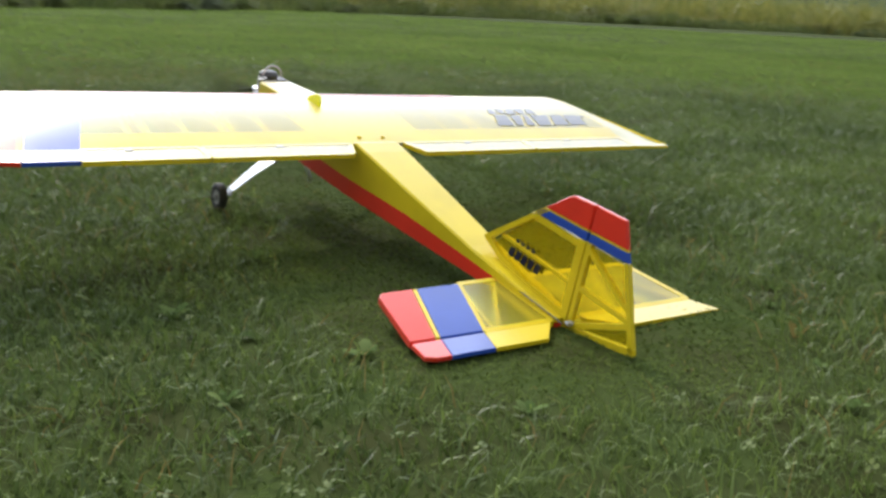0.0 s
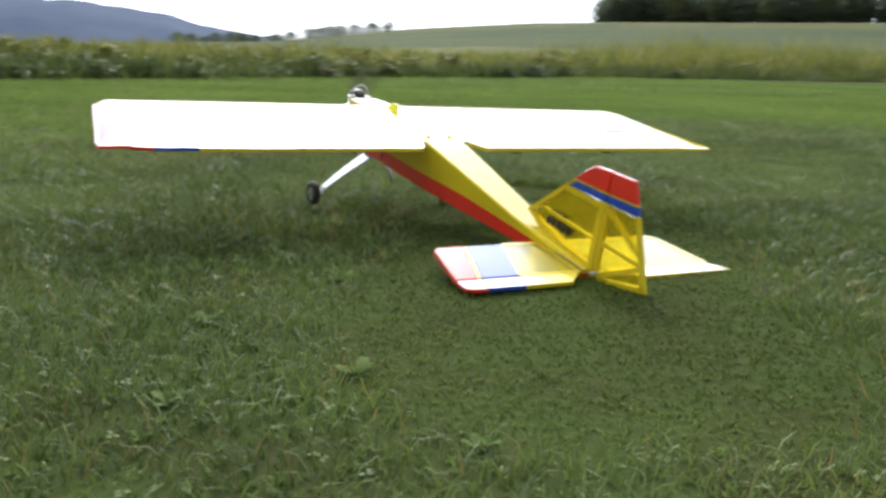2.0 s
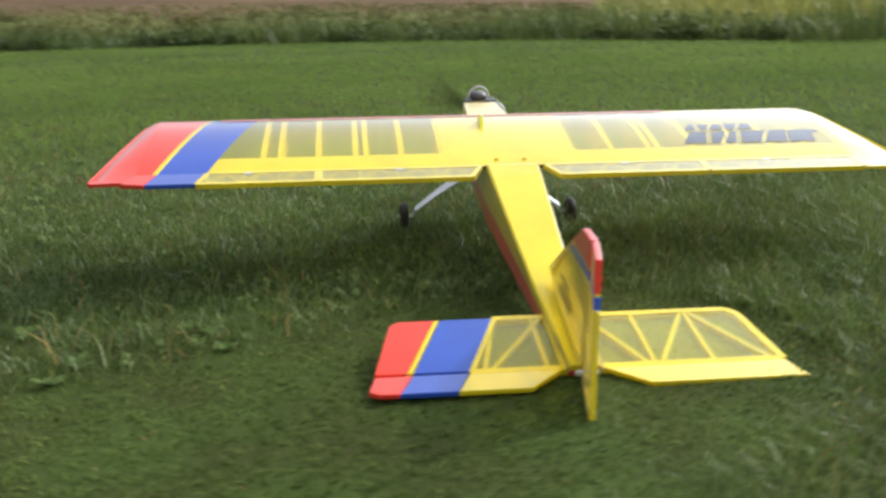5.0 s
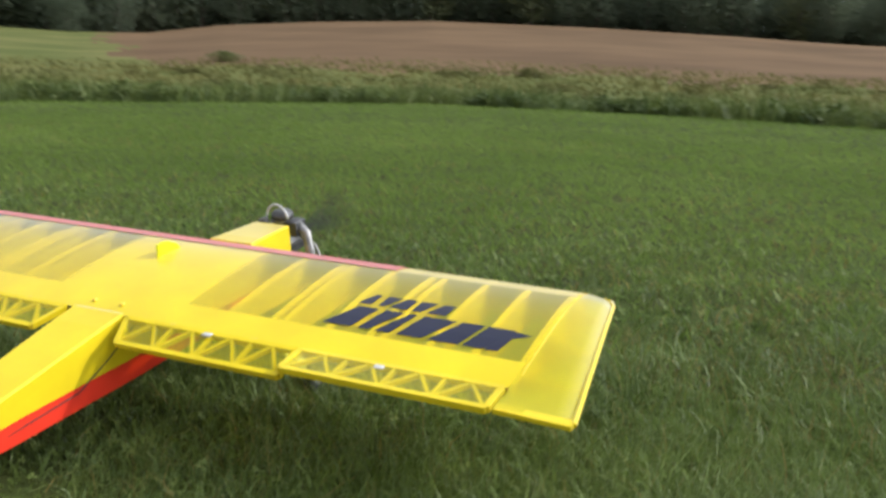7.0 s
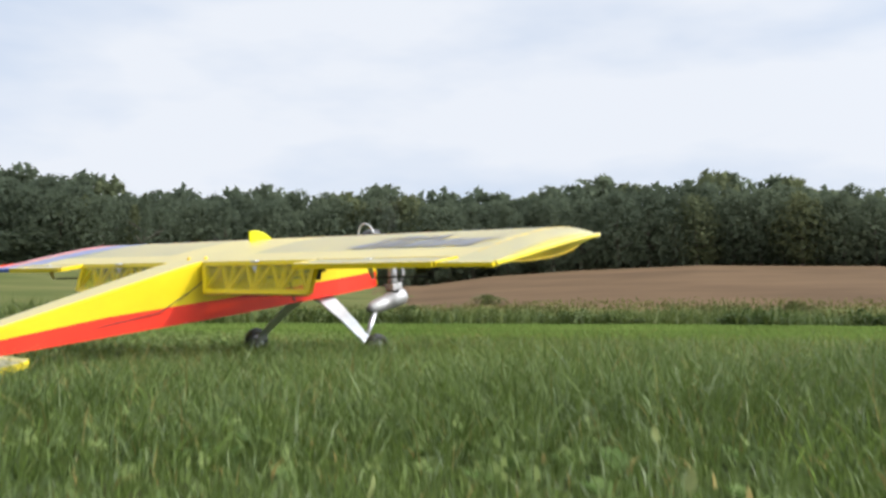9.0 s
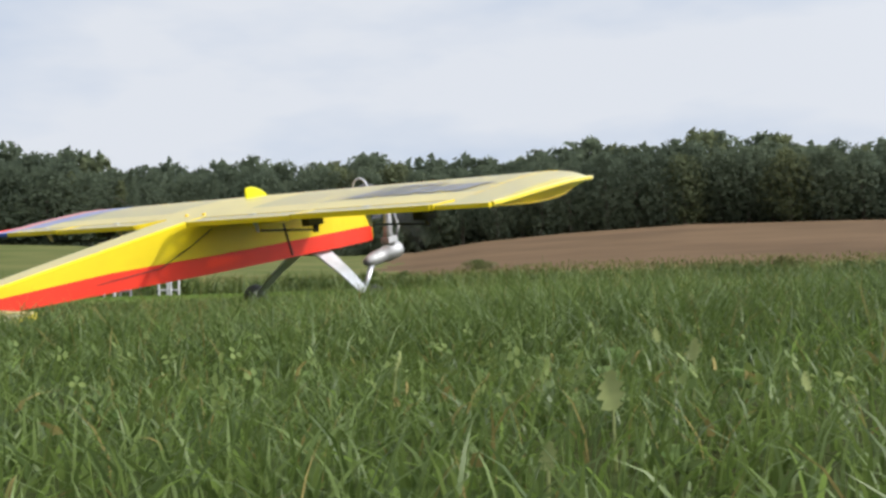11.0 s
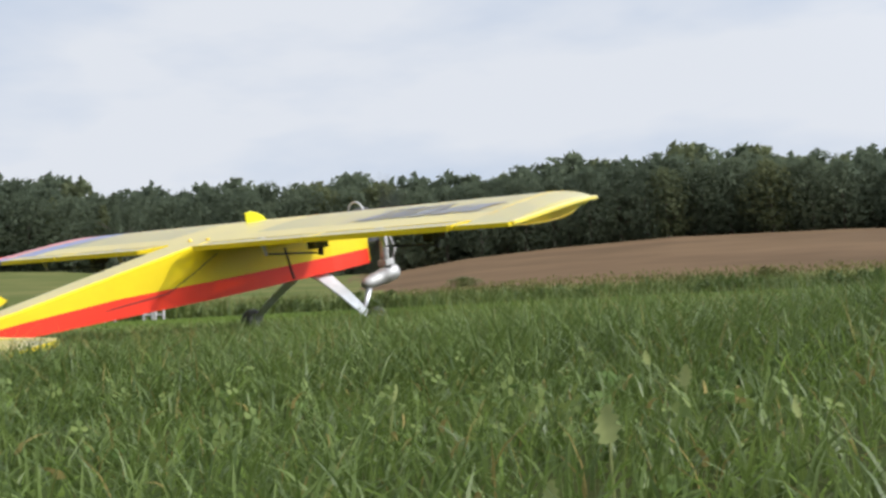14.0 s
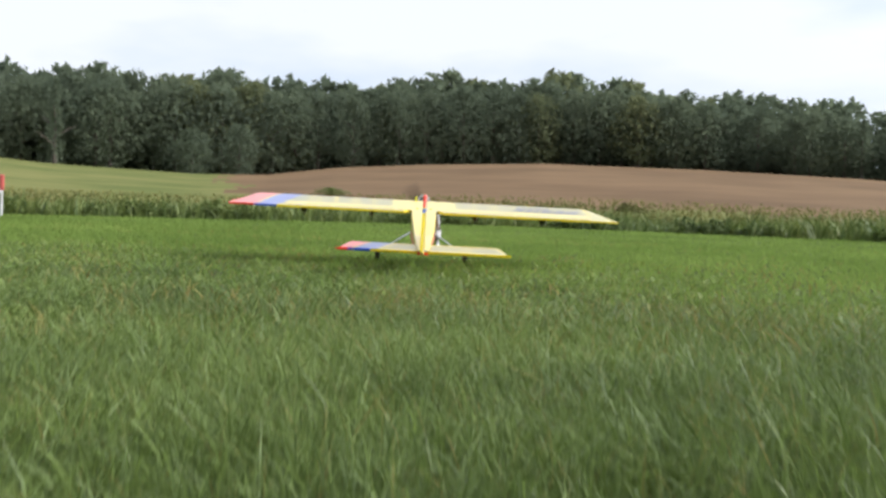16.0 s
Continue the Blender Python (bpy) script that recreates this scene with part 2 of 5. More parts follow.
# ---- mesh helpers ----
def mesh_ob(name, verts, faces, mat, parent=None, label="", smooth=False, mats=(), index=None, solid=True):
    me = bpy.data.meshes.new(name)
    me.from_pydata([tuple(v) for v in verts], [], faces)
    for m in (mats or (mat,)):
        me.materials.append(m)
    if index is not None:
        me.polygons.foreach_set("material_index", index)
    if solid and len(faces) < 1500:
        bm = bmesh.new()
        bm.from_mesh(me)
        bmesh.ops.recalc_face_normals(bm, faces=bm.faces)
        bm.to_mesh(me)
        bm.free()
    if smooth:
        me.polygons.foreach_set("use_smooth", [True] * len(me.polygons))
    me.update()
    ob = new(name, me)
    if parent is not None:
        ob.parent = parent
    if label:
        tagged(ob, label)
    return ob


def joined(*pieces):
    verts, faces = [], []
    for v, f in pieces:
        k = len(verts)
        verts += list(v)
        faces += [tuple(i + k for i in q) for q in f]
    return verts, faces


def prism(poly, lo, hi, axis="x"):
    """A flat polygon given to a thickness along one axis; its edges are slightly rounded off."""
    put = {"x": lambda a, b, c: (c, a, b), "z": lambda a, b, c: (a, b, c), "y": lambda a, b, c: (a, c, b)}[axis]
    n = len(poly)
    cx, cy = sum(p[0] for p in poly) / n, sum(p[1] for p in poly) / n
    e = min(0.002, abs(hi - lo) * 0.3)

    def inset(p):
        d = math.hypot(p[0] - cx, p[1] - cy) or 1
        return (p[0] - (p[0] - cx) / d * e, p[1] - (p[1] - cy) / d * e)
    rings = [(lo, True), (lo + e, False), (hi - e, False), (hi, True)]
    verts = [put(*(inset(p) if ins else p), c) for c, ins in rings for p in poly]
    faces = [tuple(range(n))[::-1], tuple(range(3 * n, 4 * n))]
    for r in range(3):
        for i in range(n):
            j = (i + 1) % n
            faces.append((r * n + i, r * n + j, (r + 1) * n + j, (r + 1) * n + i))
    return verts, faces


def box(x0, x1, y0, y1, z0, z1):
    return prism([(x0, y0), (x1, y0), (x1, y1), (x0, y1)], z0, z1, "z")


def tube(points, radii, n=10, flat=1.0):
    """A tube along points; flat squeezes its section across the second axis."""
    pts = [Vector(p) for p in points]
    verts, faces = [], []
    for k, p in enumerate(pts):
        d = (pts[min(k + 1, len(pts) - 1)] - pts[max(k - 1, 0)]).normalized()
        a = d.cross(Vector((0, 1, 0)) if abs(d.y) < 0.9 else Vector((1, 0, 0))).normalized()
        b = d.cross(a)
        r = radii[k] if isinstance(radii, (list, tuple)) else radii
        verts += [p + a * math.cos(2 * math.pi * i / n) * r * flat + b * math.sin(2 * math.pi * i / n) * r for i in range(n)]
    for k in range(len(pts) - 1):
        faces += [(k * n + i, k * n + (i + 1) % n, (k + 1) * n + (i + 1) % n, (k + 1) * n + i) for i in range(n)]
    faces += [tuple(range(n))[::-1], tuple(range((len(pts) - 1) * n, len(pts) * n))]
    return verts, faces


def bar(p, q, w, h):
    """A stick of wood between two points, w wide in plan and h high."""
    p, q = Vector(p), Vector(q)
    d = (q - p).normalized()
    a = d.cross(Vector((0, 0, 1)))
    a = a.normalized() * w / 2 if a.length > 1e-4 else Vector((w / 2, 0, 0))
    b = d.cross(a).normalized() * h / 2
    v = [c + s * a + t * b for c in (p, q) for s, t in ((-1, -1), (1, -1), (1, 1), (-1, 1))]
    return v, [(0, 3, 2, 1), (4, 5, 6, 7)] + [(i, (i + 1) % 4, (i + 1) % 4 + 4, i + 4) for i in range(4)]


# ---- model aeroplane: wing flat, origin under its main wheels ----
PITCH, LEAN = 11.36, 1.22
plane = tagged(new("model_aeroplane"), "yellow radio-controlled model aeroplane with red and blue tips on mown grass", "model aeroplane")
ZW, LE, HINGE, TE, CH = 0.307, 0.045, -0.366, -0.437, 0.44


def half_thick(y):
    s = min(max((LE - y) / CH, 0.0), 1.0)
    t = 5 * 0.062 * (0.2969 * math.sqrt(s) - 0.126 * s - 0.3516 * s * s + 0.2843 * s ** 3 - 0.1015 * s ** 4)
    return max(t, 0.0045 if s > 0.4 else 0.0)


def span_at(y, at_le, at_te):
    return at_le + (at_te - at_le) * (LE - y) / (LE - HINGE)


def skin(name, xa, xb, ya, yb, side, mat, label="", lift=0.0, cols=8, rows=8):
    """A curved piece of the wing's upper (side 1) or lower (-1) skin between the span lines xa and xb (x at the nose, x at the hinge)."""
    verts, faces = [], []
    for i in range(rows + 1):
        f = i / rows
        y = ya + (yb - ya) * (f * f if ya > 0.03 else f)
        for j in range(cols + 1):
            x = span_at(y, *xa) + (span_at(y, *xb) - span_at(y, *xa)) * j / cols
            verts.append((x, y, ZW + side * (half_thick(y) + lift)))
    for i in range(rows):
        for j in range(cols):
            a = i * (cols + 1) + j
            q = (a, a + cols + 1, a + cols + 2, a + 1)
            faces.append(q if side > 0 else q[::-1])
    return mesh_ob(name, verts, faces, mat, plane, label, smooth=True, solid=False)


def build_wing():
    front, back = -0.024, -0.292
    for s in (1, -1):
        low = s < 0
        top = M_FILM_LOW if low else M_FILM
        skin("centre_sheeting", (-0.16, -0.16), (0.16, 0.16), LE, HINGE, s, M_YEL, rows=16)
        for xa, xb in (((0.16, 0.16), (0.845, 0.845)), ((-0.605, -0.715), (-0.16, -0.16))):
            skin("covering", xa, xb, front, back, s, top, "translucent yellow covering film", cols=14)
            skin("nose_sheeting", xa, xb, LE, front, s, M_YEL, cols=14)
            skin("rear_sheeting", xa, xb, back, HINGE, s, M_YEL, cols=14, rows=3)
        skin("blue_panel", (-0.725, -0.826), (-0.605, -0.715), LE, HINGE, s, M_BLUE, "blue covering film", rows=16, cols=3)
        skin("pinstripe", (-0.738, -0.839), (-0.725, -0.826), LE, HINGE, s, M_YEL, rows=16, cols=1)
        skin("red_panel", (-0.875, -0.875), (-0.738, -0.839), LE, HINGE, s, M_RED, "red covering film", rows=16, cols=3)
        skin("nose_stripe", (-0.72, -0.72), (0.47, 0.47), LE, -0.021, s, M_RED, "red stripe along the leading edge", lift=0.0015, cols=10, rows=6)
    # tip caps: the upper skin runs out flat, the lower rises to meet it
    for sgn in (1, -1):
        inner = 0.845 if sgn > 0 else 0.875
        rear = -0.433 if sgn > 0 else -0.405
        n = 12
        verts, faces = [], []
        stations = [LE + (rear - LE) * (k / n) ** 1.4 for k in range(n + 1)]
        for y in stations:
            edge = 0.905 + (0.972 - 0.905) * (LE - y) / (LE - rear)
            if LE - y < 0.035:
                edge -= 0.022 * (1 - (LE - y) / 0.035) ** 2
            ht = half_thick(y)
            for f in (0.0, 0.35, 0.7, 1.0):
                verts.append((sgn * (inner + (edge - inner) * f), y, ZW + ht * (1 - 0.75 * f * f)))
            for f in (1.0, 0.6, 0.0):
                verts.append((sgn * (inner + (edge - inner) * f), y, ZW + ht * (0.25 - 0.02) * f - ht * (1 - f)))
        w = 7
        for i in range(n):
            for j in range(w - 1):
                a = i * w + j
                faces.append((a, a + w, a + w + 1, a + 1) if sgn > 0 else (a, a + 1, a + w + 1, a + w))
        mesh_ob("wing_tip", verts, faces, M_TIP if sgn > 0 else M_RED, plane, "scooped wing tip", smooth=True, solid=False)
        pts = [(sgn * (0.905 + (0.972 - 0.905) * (LE - y) / (LE - rear) - (0.022 * (1 - (LE - y) / 0.035) ** 2 if LE - y < 0.035 else 0)), y, ZW + half_thick(y) * 0.22) for y in stations]
        mesh_ob("tip_edge", *tube(pts, 0.005, 6), M_YEL if sgn > 0 else M_RED, plane)
        for y in (-0.06, -0.2, -0.33):
            edge = 0.905 + 0.067 * (LE - y) / (LE - rear)
            ht = half_thick(y)
            mesh_ob("tip_gusset", *prism([(sgn * inner, ZW - ht * 0.9), (sgn * inner, ZW + ht * 0.9), (sgn * (edge - 0.03), ZW + ht * 0.3), (sgn * (edge - 0.004), ZW + ht * 0.18)], y - 0.002, y + 0.002, "y"), M_RIB, plane)
        mesh_ob("tip_rear_bar", *bar((sgn * inner, rear + 0.006, ZW), (sgn * 0.972, rear, ZW), 0.02, 0.008), M_YEL if sgn > 0 else M_RED, plane)
    # ribs, with cap strips under the film
    for x in (0.16, 0.26, 0.355, 0.378, 0.47, 0.555, 0.58, 0.67, 0.755, 0.845, -0.16, -0.26, -0.345, -0.37, -0.46, -0.55, -0.59):
        ys = [0.03 - 0.39 * k / 12 for k in range(13)]
        t = 0.0068 if abs(x) not in (0.845, 0.16) else 0.009
        pc = []
        for lo, hi, wd in ((-0.92, 0.92, 0.0016), (0.86, 0.985, t), (-0.985, -0.86, t)):
            v = [(x + d, y, ZW + half_thick(y) * k) for y in ys for d, k in ((-wd, lo), (wd, lo), (wd, hi), (-wd, hi))]
            f = [(4 * i + j, 4 * i + (j + 1) % 4, 4 * i + 4 + (j + 1) % 4, 4 * i + 4 + j) for i in range(12) for j in range(4)]
            pc.append((v, f + [(0, 3, 2, 1), (48, 49, 50, 51)]))
        mesh_ob("rib", *joined(*pc), M_RIB, plane)
    # dark two-line emblem as plain slanted blocks of unequal width, with a pointed end bar
    rows = (((-0.152, -0.192), ((0.487, 0.02), (0.521, 0.022), (0.551, 0.03), (0.59, 0.026), (0.628, 0.03)), 0.012),
            ((-0.203, -0.276), ((0.468, 0.05), (0.532, 0.03), (0.574, 0.022), (0.61, 0.056), (0.678, 0.05), (0.735, 0.045)), 0.03))
    for (y0, y1), blocks, sl in rows:
        for k, (a, w) in enumerate(blocks):
            b = a + w
            verts = []
            for f in (0.0, 0.5, 1.0):
                y = y0 + (y1 - y0) * f
                cut = 0.008 * (1 if k % 2 else -1) * (f - 0.5)
                verts += [(a + sl * (0.5 - f) + cut, y, ZW + half_thick(y) + 0.0015), (b + sl * (0.5 - f) - cut, y, ZW + half_thick(y) + 0.0015)]
            mesh_ob("emblem_bar", verts, [(0, 2, 3, 1), (2, 4, 5, 3)], M_NAVY, plane, "dark navy bar of the emblem")
    end = [(0.775, -0.203), (0.83, -0.213), (0.8, -0.23), (0.79, -0.276), (0.765, -0.276)]
    mesh_ob("emblem_bar", [(x, y, ZW + half_thick(y) + 0.0015) for x, y in end], [(0, 4, 3, 2, 1)], M_NAVY, plane, "dark navy bar of the emblem")
    # nylon bolts that hold the wing, and horn plates at the moving surfaces
    for x in (-0.034, 0.034):
        z = ZW + half_thick(-0.335)
        mesh_ob("wing_bolt", *tube([(x, -0.335, z - 0.004), (x, -0.335, z + 0.003), (x, -0.335, z + 0.005)], [0.005, 0.005, 0.0035], 10), M_RIB, plane, "small nylon wing bolt")
    for x in (0.27, 0.62, -0.27, -0.62):
        mesh_ob("horn_plate", *box(x - 0.009, x + 0.009, -0.386, -0.374, ZW + 0.005, ZW + 0.0085), M_WHITE, plane, "small white control horn plate")
        mesh_ob("control_horn", *prism([(-0.372, ZW - 0.004), (-0.388, ZW - 0.004), (-0.376, ZW - 0.034), (-0.37, ZW - 0.034)], x - 0.0015, x + 0.0015, "x"), M_WHITE, plane, "small white control horn")
        for hx in (x - 0.09, x + 0.09):
            mesh_ob("hinge", *box(hx - 0.006, hx + 0.006, -0.372, -0.362, ZW + 0.004, ZW + 0.0065), M_WHITE, plane)
    # servo pods and pushrods below the wing
    for x in (0.27, 0.62, -0.27, -0.62):
        zb = ZW - half_thick(-0.2)
        mesh_ob("servo", *box(x - 0.013, x + 0.013, -0.228, -0.182, zb - 0.017, zb + 0.002), M_RUBBER, plane, "small black wing servo")
        mesh_ob("servo_arm", *bar((x, -0.195, zb - 0.016), (x, -0.2, zb - 0.034), 0.007, 0.012), M_RUBBER, plane)
        mesh_ob("pushrod", *tube([(x, -0.2, zb - 0.028), (x, -0.365, ZW - 0.032)], 0.0024, 6), M_RUBBER, plane)
    mesh_ob("tell_tale_vane", *prism([(-0.137, ZW + 0.026), (-0.058, ZW + 0.026), (-0.075, ZW + 0.044), (-0.095, ZW + 0.055), (-0.115, ZW + 0.06), (-0.134, ZW + 0.058)], -0.046, -0.04), M_LIME, plane, "bright lime triangular vane on the wing")


def truss_surface(name, outline, sticks, mat_film, mat_frame, z=0.0, thick=0.009, stick=0.008, label=""):
    """A flat built-up surface: film on both faces, an edge frame and diagonal sticks. Outline in plan (x, y)."""
    ob = tagged(new(name), label)
    ob.parent = plane
    n = len(outline)
    zt = thick / 2
    cov = mesh_ob("film", [(x, y, z + zt) for x, y in outline] + [(x, y, z - zt) for x, y in outline], [tuple(range(n)), tuple(range(2 * n - 1, n - 1, -1))], mat_film, ob, solid=False)
    for i in range(n):
        a, b = outline[i], outline[(i + 1) % n]
        mesh_ob("edge_stick", *bar((*a, z), (*b, z), stick * 1.3, thick + 0.002), mat_frame, ob)
    for a, b in sticks:
        mesh_ob("stick", *bar((*a, z), (*b, z), stick * 0.7, thick - 0.0008), mat_frame, ob)
    return ob


def orient(poly):
    area = sum(poly[i][0] * poly[(i + 1) % len(poly)][1] - poly[(i + 1) % len(poly)][0] * poly[i][1] for i in range(len(poly)))
    return poly if area > 0 else poly[::-1]


def zigzag(x0, x1, ya, yb, n):
    out = []
    for k in range(n):
        a, b = x0 + (x1 - x0) * k / n, x0 + (x1 - x0) * (k + 1) / n
        m = (a + b) / 2
        out += [((a, yb), (m, ya)), ((m, ya), (b, yb)), ((b, ya), (b, yb))]
    return out


HY, HZ = -0.368, ZW + 0.001
flaps, rudder_hold, wheels = [], [], []


def build_surfaces():
    c = TE - HY
    for s in (1, -1):
        hold = new("flap")
        hold.parent = plane
        hold.location = (0, HY, HZ)
        tagged(hold, "translucent yellow flap with a diagonal stick frame")
        out = orient([(s * 0.078, -0.003), (s * 0.455, -0.003), (s * 0.455, c), (s * 0.105, c)])
        t = truss_surface("flap_frame", out, zigzag(s * 0.1, s * 0.45, -0.004, c, 4), M_FILM_TAIL, M_YEL)
        for ch in list(t.children):
            ch.parent = hold
        bpy.data.objects.remove(t)
        flaps.append(hold)
        # ailerons
        if s > 0:
            out = orient([(0.462, HY - 0.003), (0.835, HY - 0.003), (0.835, TE), (0.462, TE)])
            truss_surface("aileron", out, zigzag(0.465, 0.83, HY - 0.004, TE, 4), M_FILM_TAIL, M_YEL, z=HZ, label="translucent yellow aileron")
        else:
            out = orient([(-0.462, HY - 0.003), (-0.712, HY - 0.003), (-0.73, TE), (-0.462, TE)])
            truss_surface("aileron", out, zigzag(-0.465, -0.71, HY - 0.004, TE, 3), M_FILM_TAIL, M_YEL, z=HZ, label="translucent yellow aileron")
            mesh_ob("aileron_blue_end", *prism(orient([(-0.713, HY - 0.003), (-0.828, HY - 0.003), (-0.845, TE), (-0.731, TE)]), HZ - 0.005, HZ + 0.005, "z"), M_BLUE, plane)
            mesh_ob("aileron_red_end", *prism(orient([(-0.829, HY - 0.003), (-0.874, HY - 0.003), (-0.9, TE + 0.01), (-0.846, TE)]), HZ - 0.005, HZ + 0.005, "z"), M_RED, plane)
    # tailplane
    z = 0.217
    lo, hy, te = -0.946, -1.126, -1.2
    truss_surface("tailplane_half", orient([(0.03, lo), (0.318, lo), (0.334, lo - 0.02), (0.357, hy), (0.03, hy)]),
                  [((0.04, lo), (0.12, hy)), ((0.13, lo), (0.13, hy)), ((0.23, lo), (0.14, hy)), ((0.235, lo), (0.235, hy)), ((0.24, lo), (0.34, hy))], M_FILM_TAIL, M_YEL, z, 0.011, 0.011, "translucent yellow tailplane half with a stick frame")
    truss_surface("tailplane_half", orient([(-0.03, lo), (-0.13, lo), (-0.195, hy), (-0.03, hy)]),
                  [((-0.13, lo), (-0.17, hy)), ((-0.04, lo), (-0.16, hy)), ((-0.06, lo), (-0.06, hy))], M_FILM_TAIL, M_YEL, z, 0.011, 0.011, "translucent yellow tailplane half with a stick frame")
    mesh_ob("tailplane_blue_panel", *prism(orient([(-0.131, lo), (-0.23, lo), (-0.292, hy), (-0.196, hy)]), z - 0.007, z + 0.007, "z"), M_BLUE, plane, "blue covering film")
    mesh_ob("tailplane_stripe", *prism(orient([(-0.231, lo), (-0.24, lo), (-0.302, hy), (-0.293, hy)]), z - 0.007, z + 0.007, "z"), M_YEL, plane)
    mesh_ob("tailplane_red_panel", *prism(orient([(-0.241, lo), (-0.31, lo), (-0.325, lo - 0.015), (-0.357, hy), (-0.303, hy)]), z - 0.007, z + 0.007, "z"), M_RED, plane, "red covering film")
    up = math.tan(radians(9))

    def elevator(name, poly, mat, label=""):
        v, f = prism(orient(poly), -0.005, 0.005, "z")
        return mesh_ob(name, [(a, b, z + c + (hy - b) * up) for a, b, c in v], f, mat, plane, label)
    elevator("elevator", [(0.035, hy - 0.004), (0.358, hy - 0.004), (0.374, te), (0.1, te)], M_YEL, "yellow elevator raised slightly")
    elevator("elevator", [(-0.035, hy - 0.004), (-0.196, hy - 0.004), (-0.222, te), (-0.1, te)], M_YEL, "yellow elevator raised slightly")
    elevator("elevator_blue_end", [(-0.197, hy - 0.004), (-0.293, hy - 0.004), (-0.318, te), (-0.223, te)], M_BLUE)
    elevator("elevator_red_end", [(-0.294, hy - 0.004), (-0.357, hy - 0.004), (-0.368, te + 0.012), (-0.35, te), (-0.319, te)], M_RED)
    # fin and rudder, upright
    def panel(name, poly, mat, parent, t=0.005, label=""):
        return mesh_ob(name, *prism(orient(poly), -t, t, "x"), mat, parent, label)
    fin = tagged(new("fin"), "upright translucent yellow fin with a red and blue top")
    fin.parent = plane

    def le(zz):
        return -0.845 + (zz - 0.276) / (0.46 - 0.276) * (-1.073 + 0.845)
    hb = -1.138
    panel("film", [(-0.872, 0.266), (le(0.388) - 0.004, 0.388), (hb, 0.388), (hb, 0.226), (-1.0, 0.234)], M_FILM_FIN, fin, 0.004)
    panel("base", [(-0.845, 0.276), (-0.868, 0.282), (-0.9, 0.266), (-1.0, 0.245), (hb, 0.238), (hb, 0.208), (-0.95, 0.23)], M_YEL, fin, 0.0055)
    panel("leading_stick", [(le(0.276), 0.276), (le(0.41), 0.41), (le(0.41) - 0.017, 0.41), (le(0.276) - 0.02, 0.276)], M_YEL, fin, 0.006)
    panel("hinge_stick", [(hb + 0.02, 0.22), (hb + 0.02, 0.392), (hb, 0.392), (hb, 0.22)], M_YEL, fin, 0.006)
    panel("stick", [(le(0.385), 0.388), (hb, 0.388), (hb, 0.374), (le(0.375), 0.374)], M_YEL, fin, 0.005)
    panel("stick", [(-0.9, 0.305), (hb, 0.301), (hb, 0.295), (-0.9, 0.299)], M_YEL, fin, 0.0045)
    panel("blue_band", [(le(0.388), 0.3885), (le(0.406), 0.406), (hb, 0.412), (hb, 0.3945)], M_BLUE, fin, 0.006)
    panel("red_top", [(le(0.411), 0.4105), (le(0.455), 0.455), (-1.08, 0.462), (hb, 0.467), (hb, 0.4165)], M_RED, fin, 0.006)
    panel("stripe", [(le(0.4065), 0.4065), (le(0.41), 0.41), (hb, 0.416), (hb, 0.4125)], M_YEL, fin, 0.0055)
    for sd in (-1, 1):
        for k in range(5):
            a = -0.935 - k * 0.021
            panel("emblem_bar", [(a, 0.272), (a - 0.006, 0.293), (a - 0.02, 0.293), (a - 0.015, 0.272)], M_NAVY, fin, 0.0004).location.x = sd * 0.0068
        for k in range(4):
            a = -0.95 - k * 0.017
            panel("emblem_bar", [(a, 0.308), (a - 0.003, 0.316), (a - 0.013, 0.316), (a - 0.01, 0.308)], M_NAVY, fin, 0.0004).location.x = sd * 0.0068
    rud = tagged(new("rudder"), "translucent yellow rudder with a red and blue top")
    rud.parent = plane
    rud.location = (0, hb - 0.003, 0)
    rudder_hold.append(rud)

    def ry(zz):
        return (-1.218 + (0.472 - zz) / (0.472 - 0.249) * (-1.321 + 1.218)) - hb
    panel("film", [(0, 0.392), (ry(0.395), 0.395), (ry(0.255), 0.252), (0, 0.212)], M_FILM_FIN, rud, 0.0035)
    panel("red_top", [(0, 0.467), (ry(0.472), 0.472), (ry(0.424), 0.424), (0, 0.4165)], M_RED, rud)
    panel("stripe", [(0, 0.416), (ry(0.4235), 0.4235), (ry(0.42), 0.42), (0, 0.4125)], M_YEL, rud, 0.0045)
    panel("blue_band", [(0, 0.412), (ry(0.4195), 0.4195), (ry(0.40), 0.402), (0, 0.3945)], M_BLUE, rud)
    panel("hinge_stick", [(0, 0.394), (-0.012, 0.394), (-0.012, 0.205), (0, 0.202)], M_YEL, rud)
    panel("rear_stick", [(ry(0.4), 0.4), (ry(0.4) + 0.009, 0.4), (ry(0.25) + 0.014, 0.25), (ry(0.249), 0.249)], M_YEL, rud)
    panel("bottom_stick", [(0, 0.202), (ry(0.249), 0.249), (ry(0.249) + 0.004, 0.262), (0, 0.216)], M_YEL, rud)
    panel("stick", [(0, 0.296), (0, 0.306), (ry(0.306), 0.306), (ry(0.296), 0.296)], M_YEL, rud, 0.0045)
    panel("stick", [(0, 0.379), (0, 0.391), (ry(0.318), 0.319), (ry(0.31), 0.309)], M_YEL, rud, 0.0045)
    panel("stick", [(0, 0.209), (0, 0.221), (ry(0.302), 0.304), (ry(0.294), 0.293)], M_YEL, rud, 0.0045)


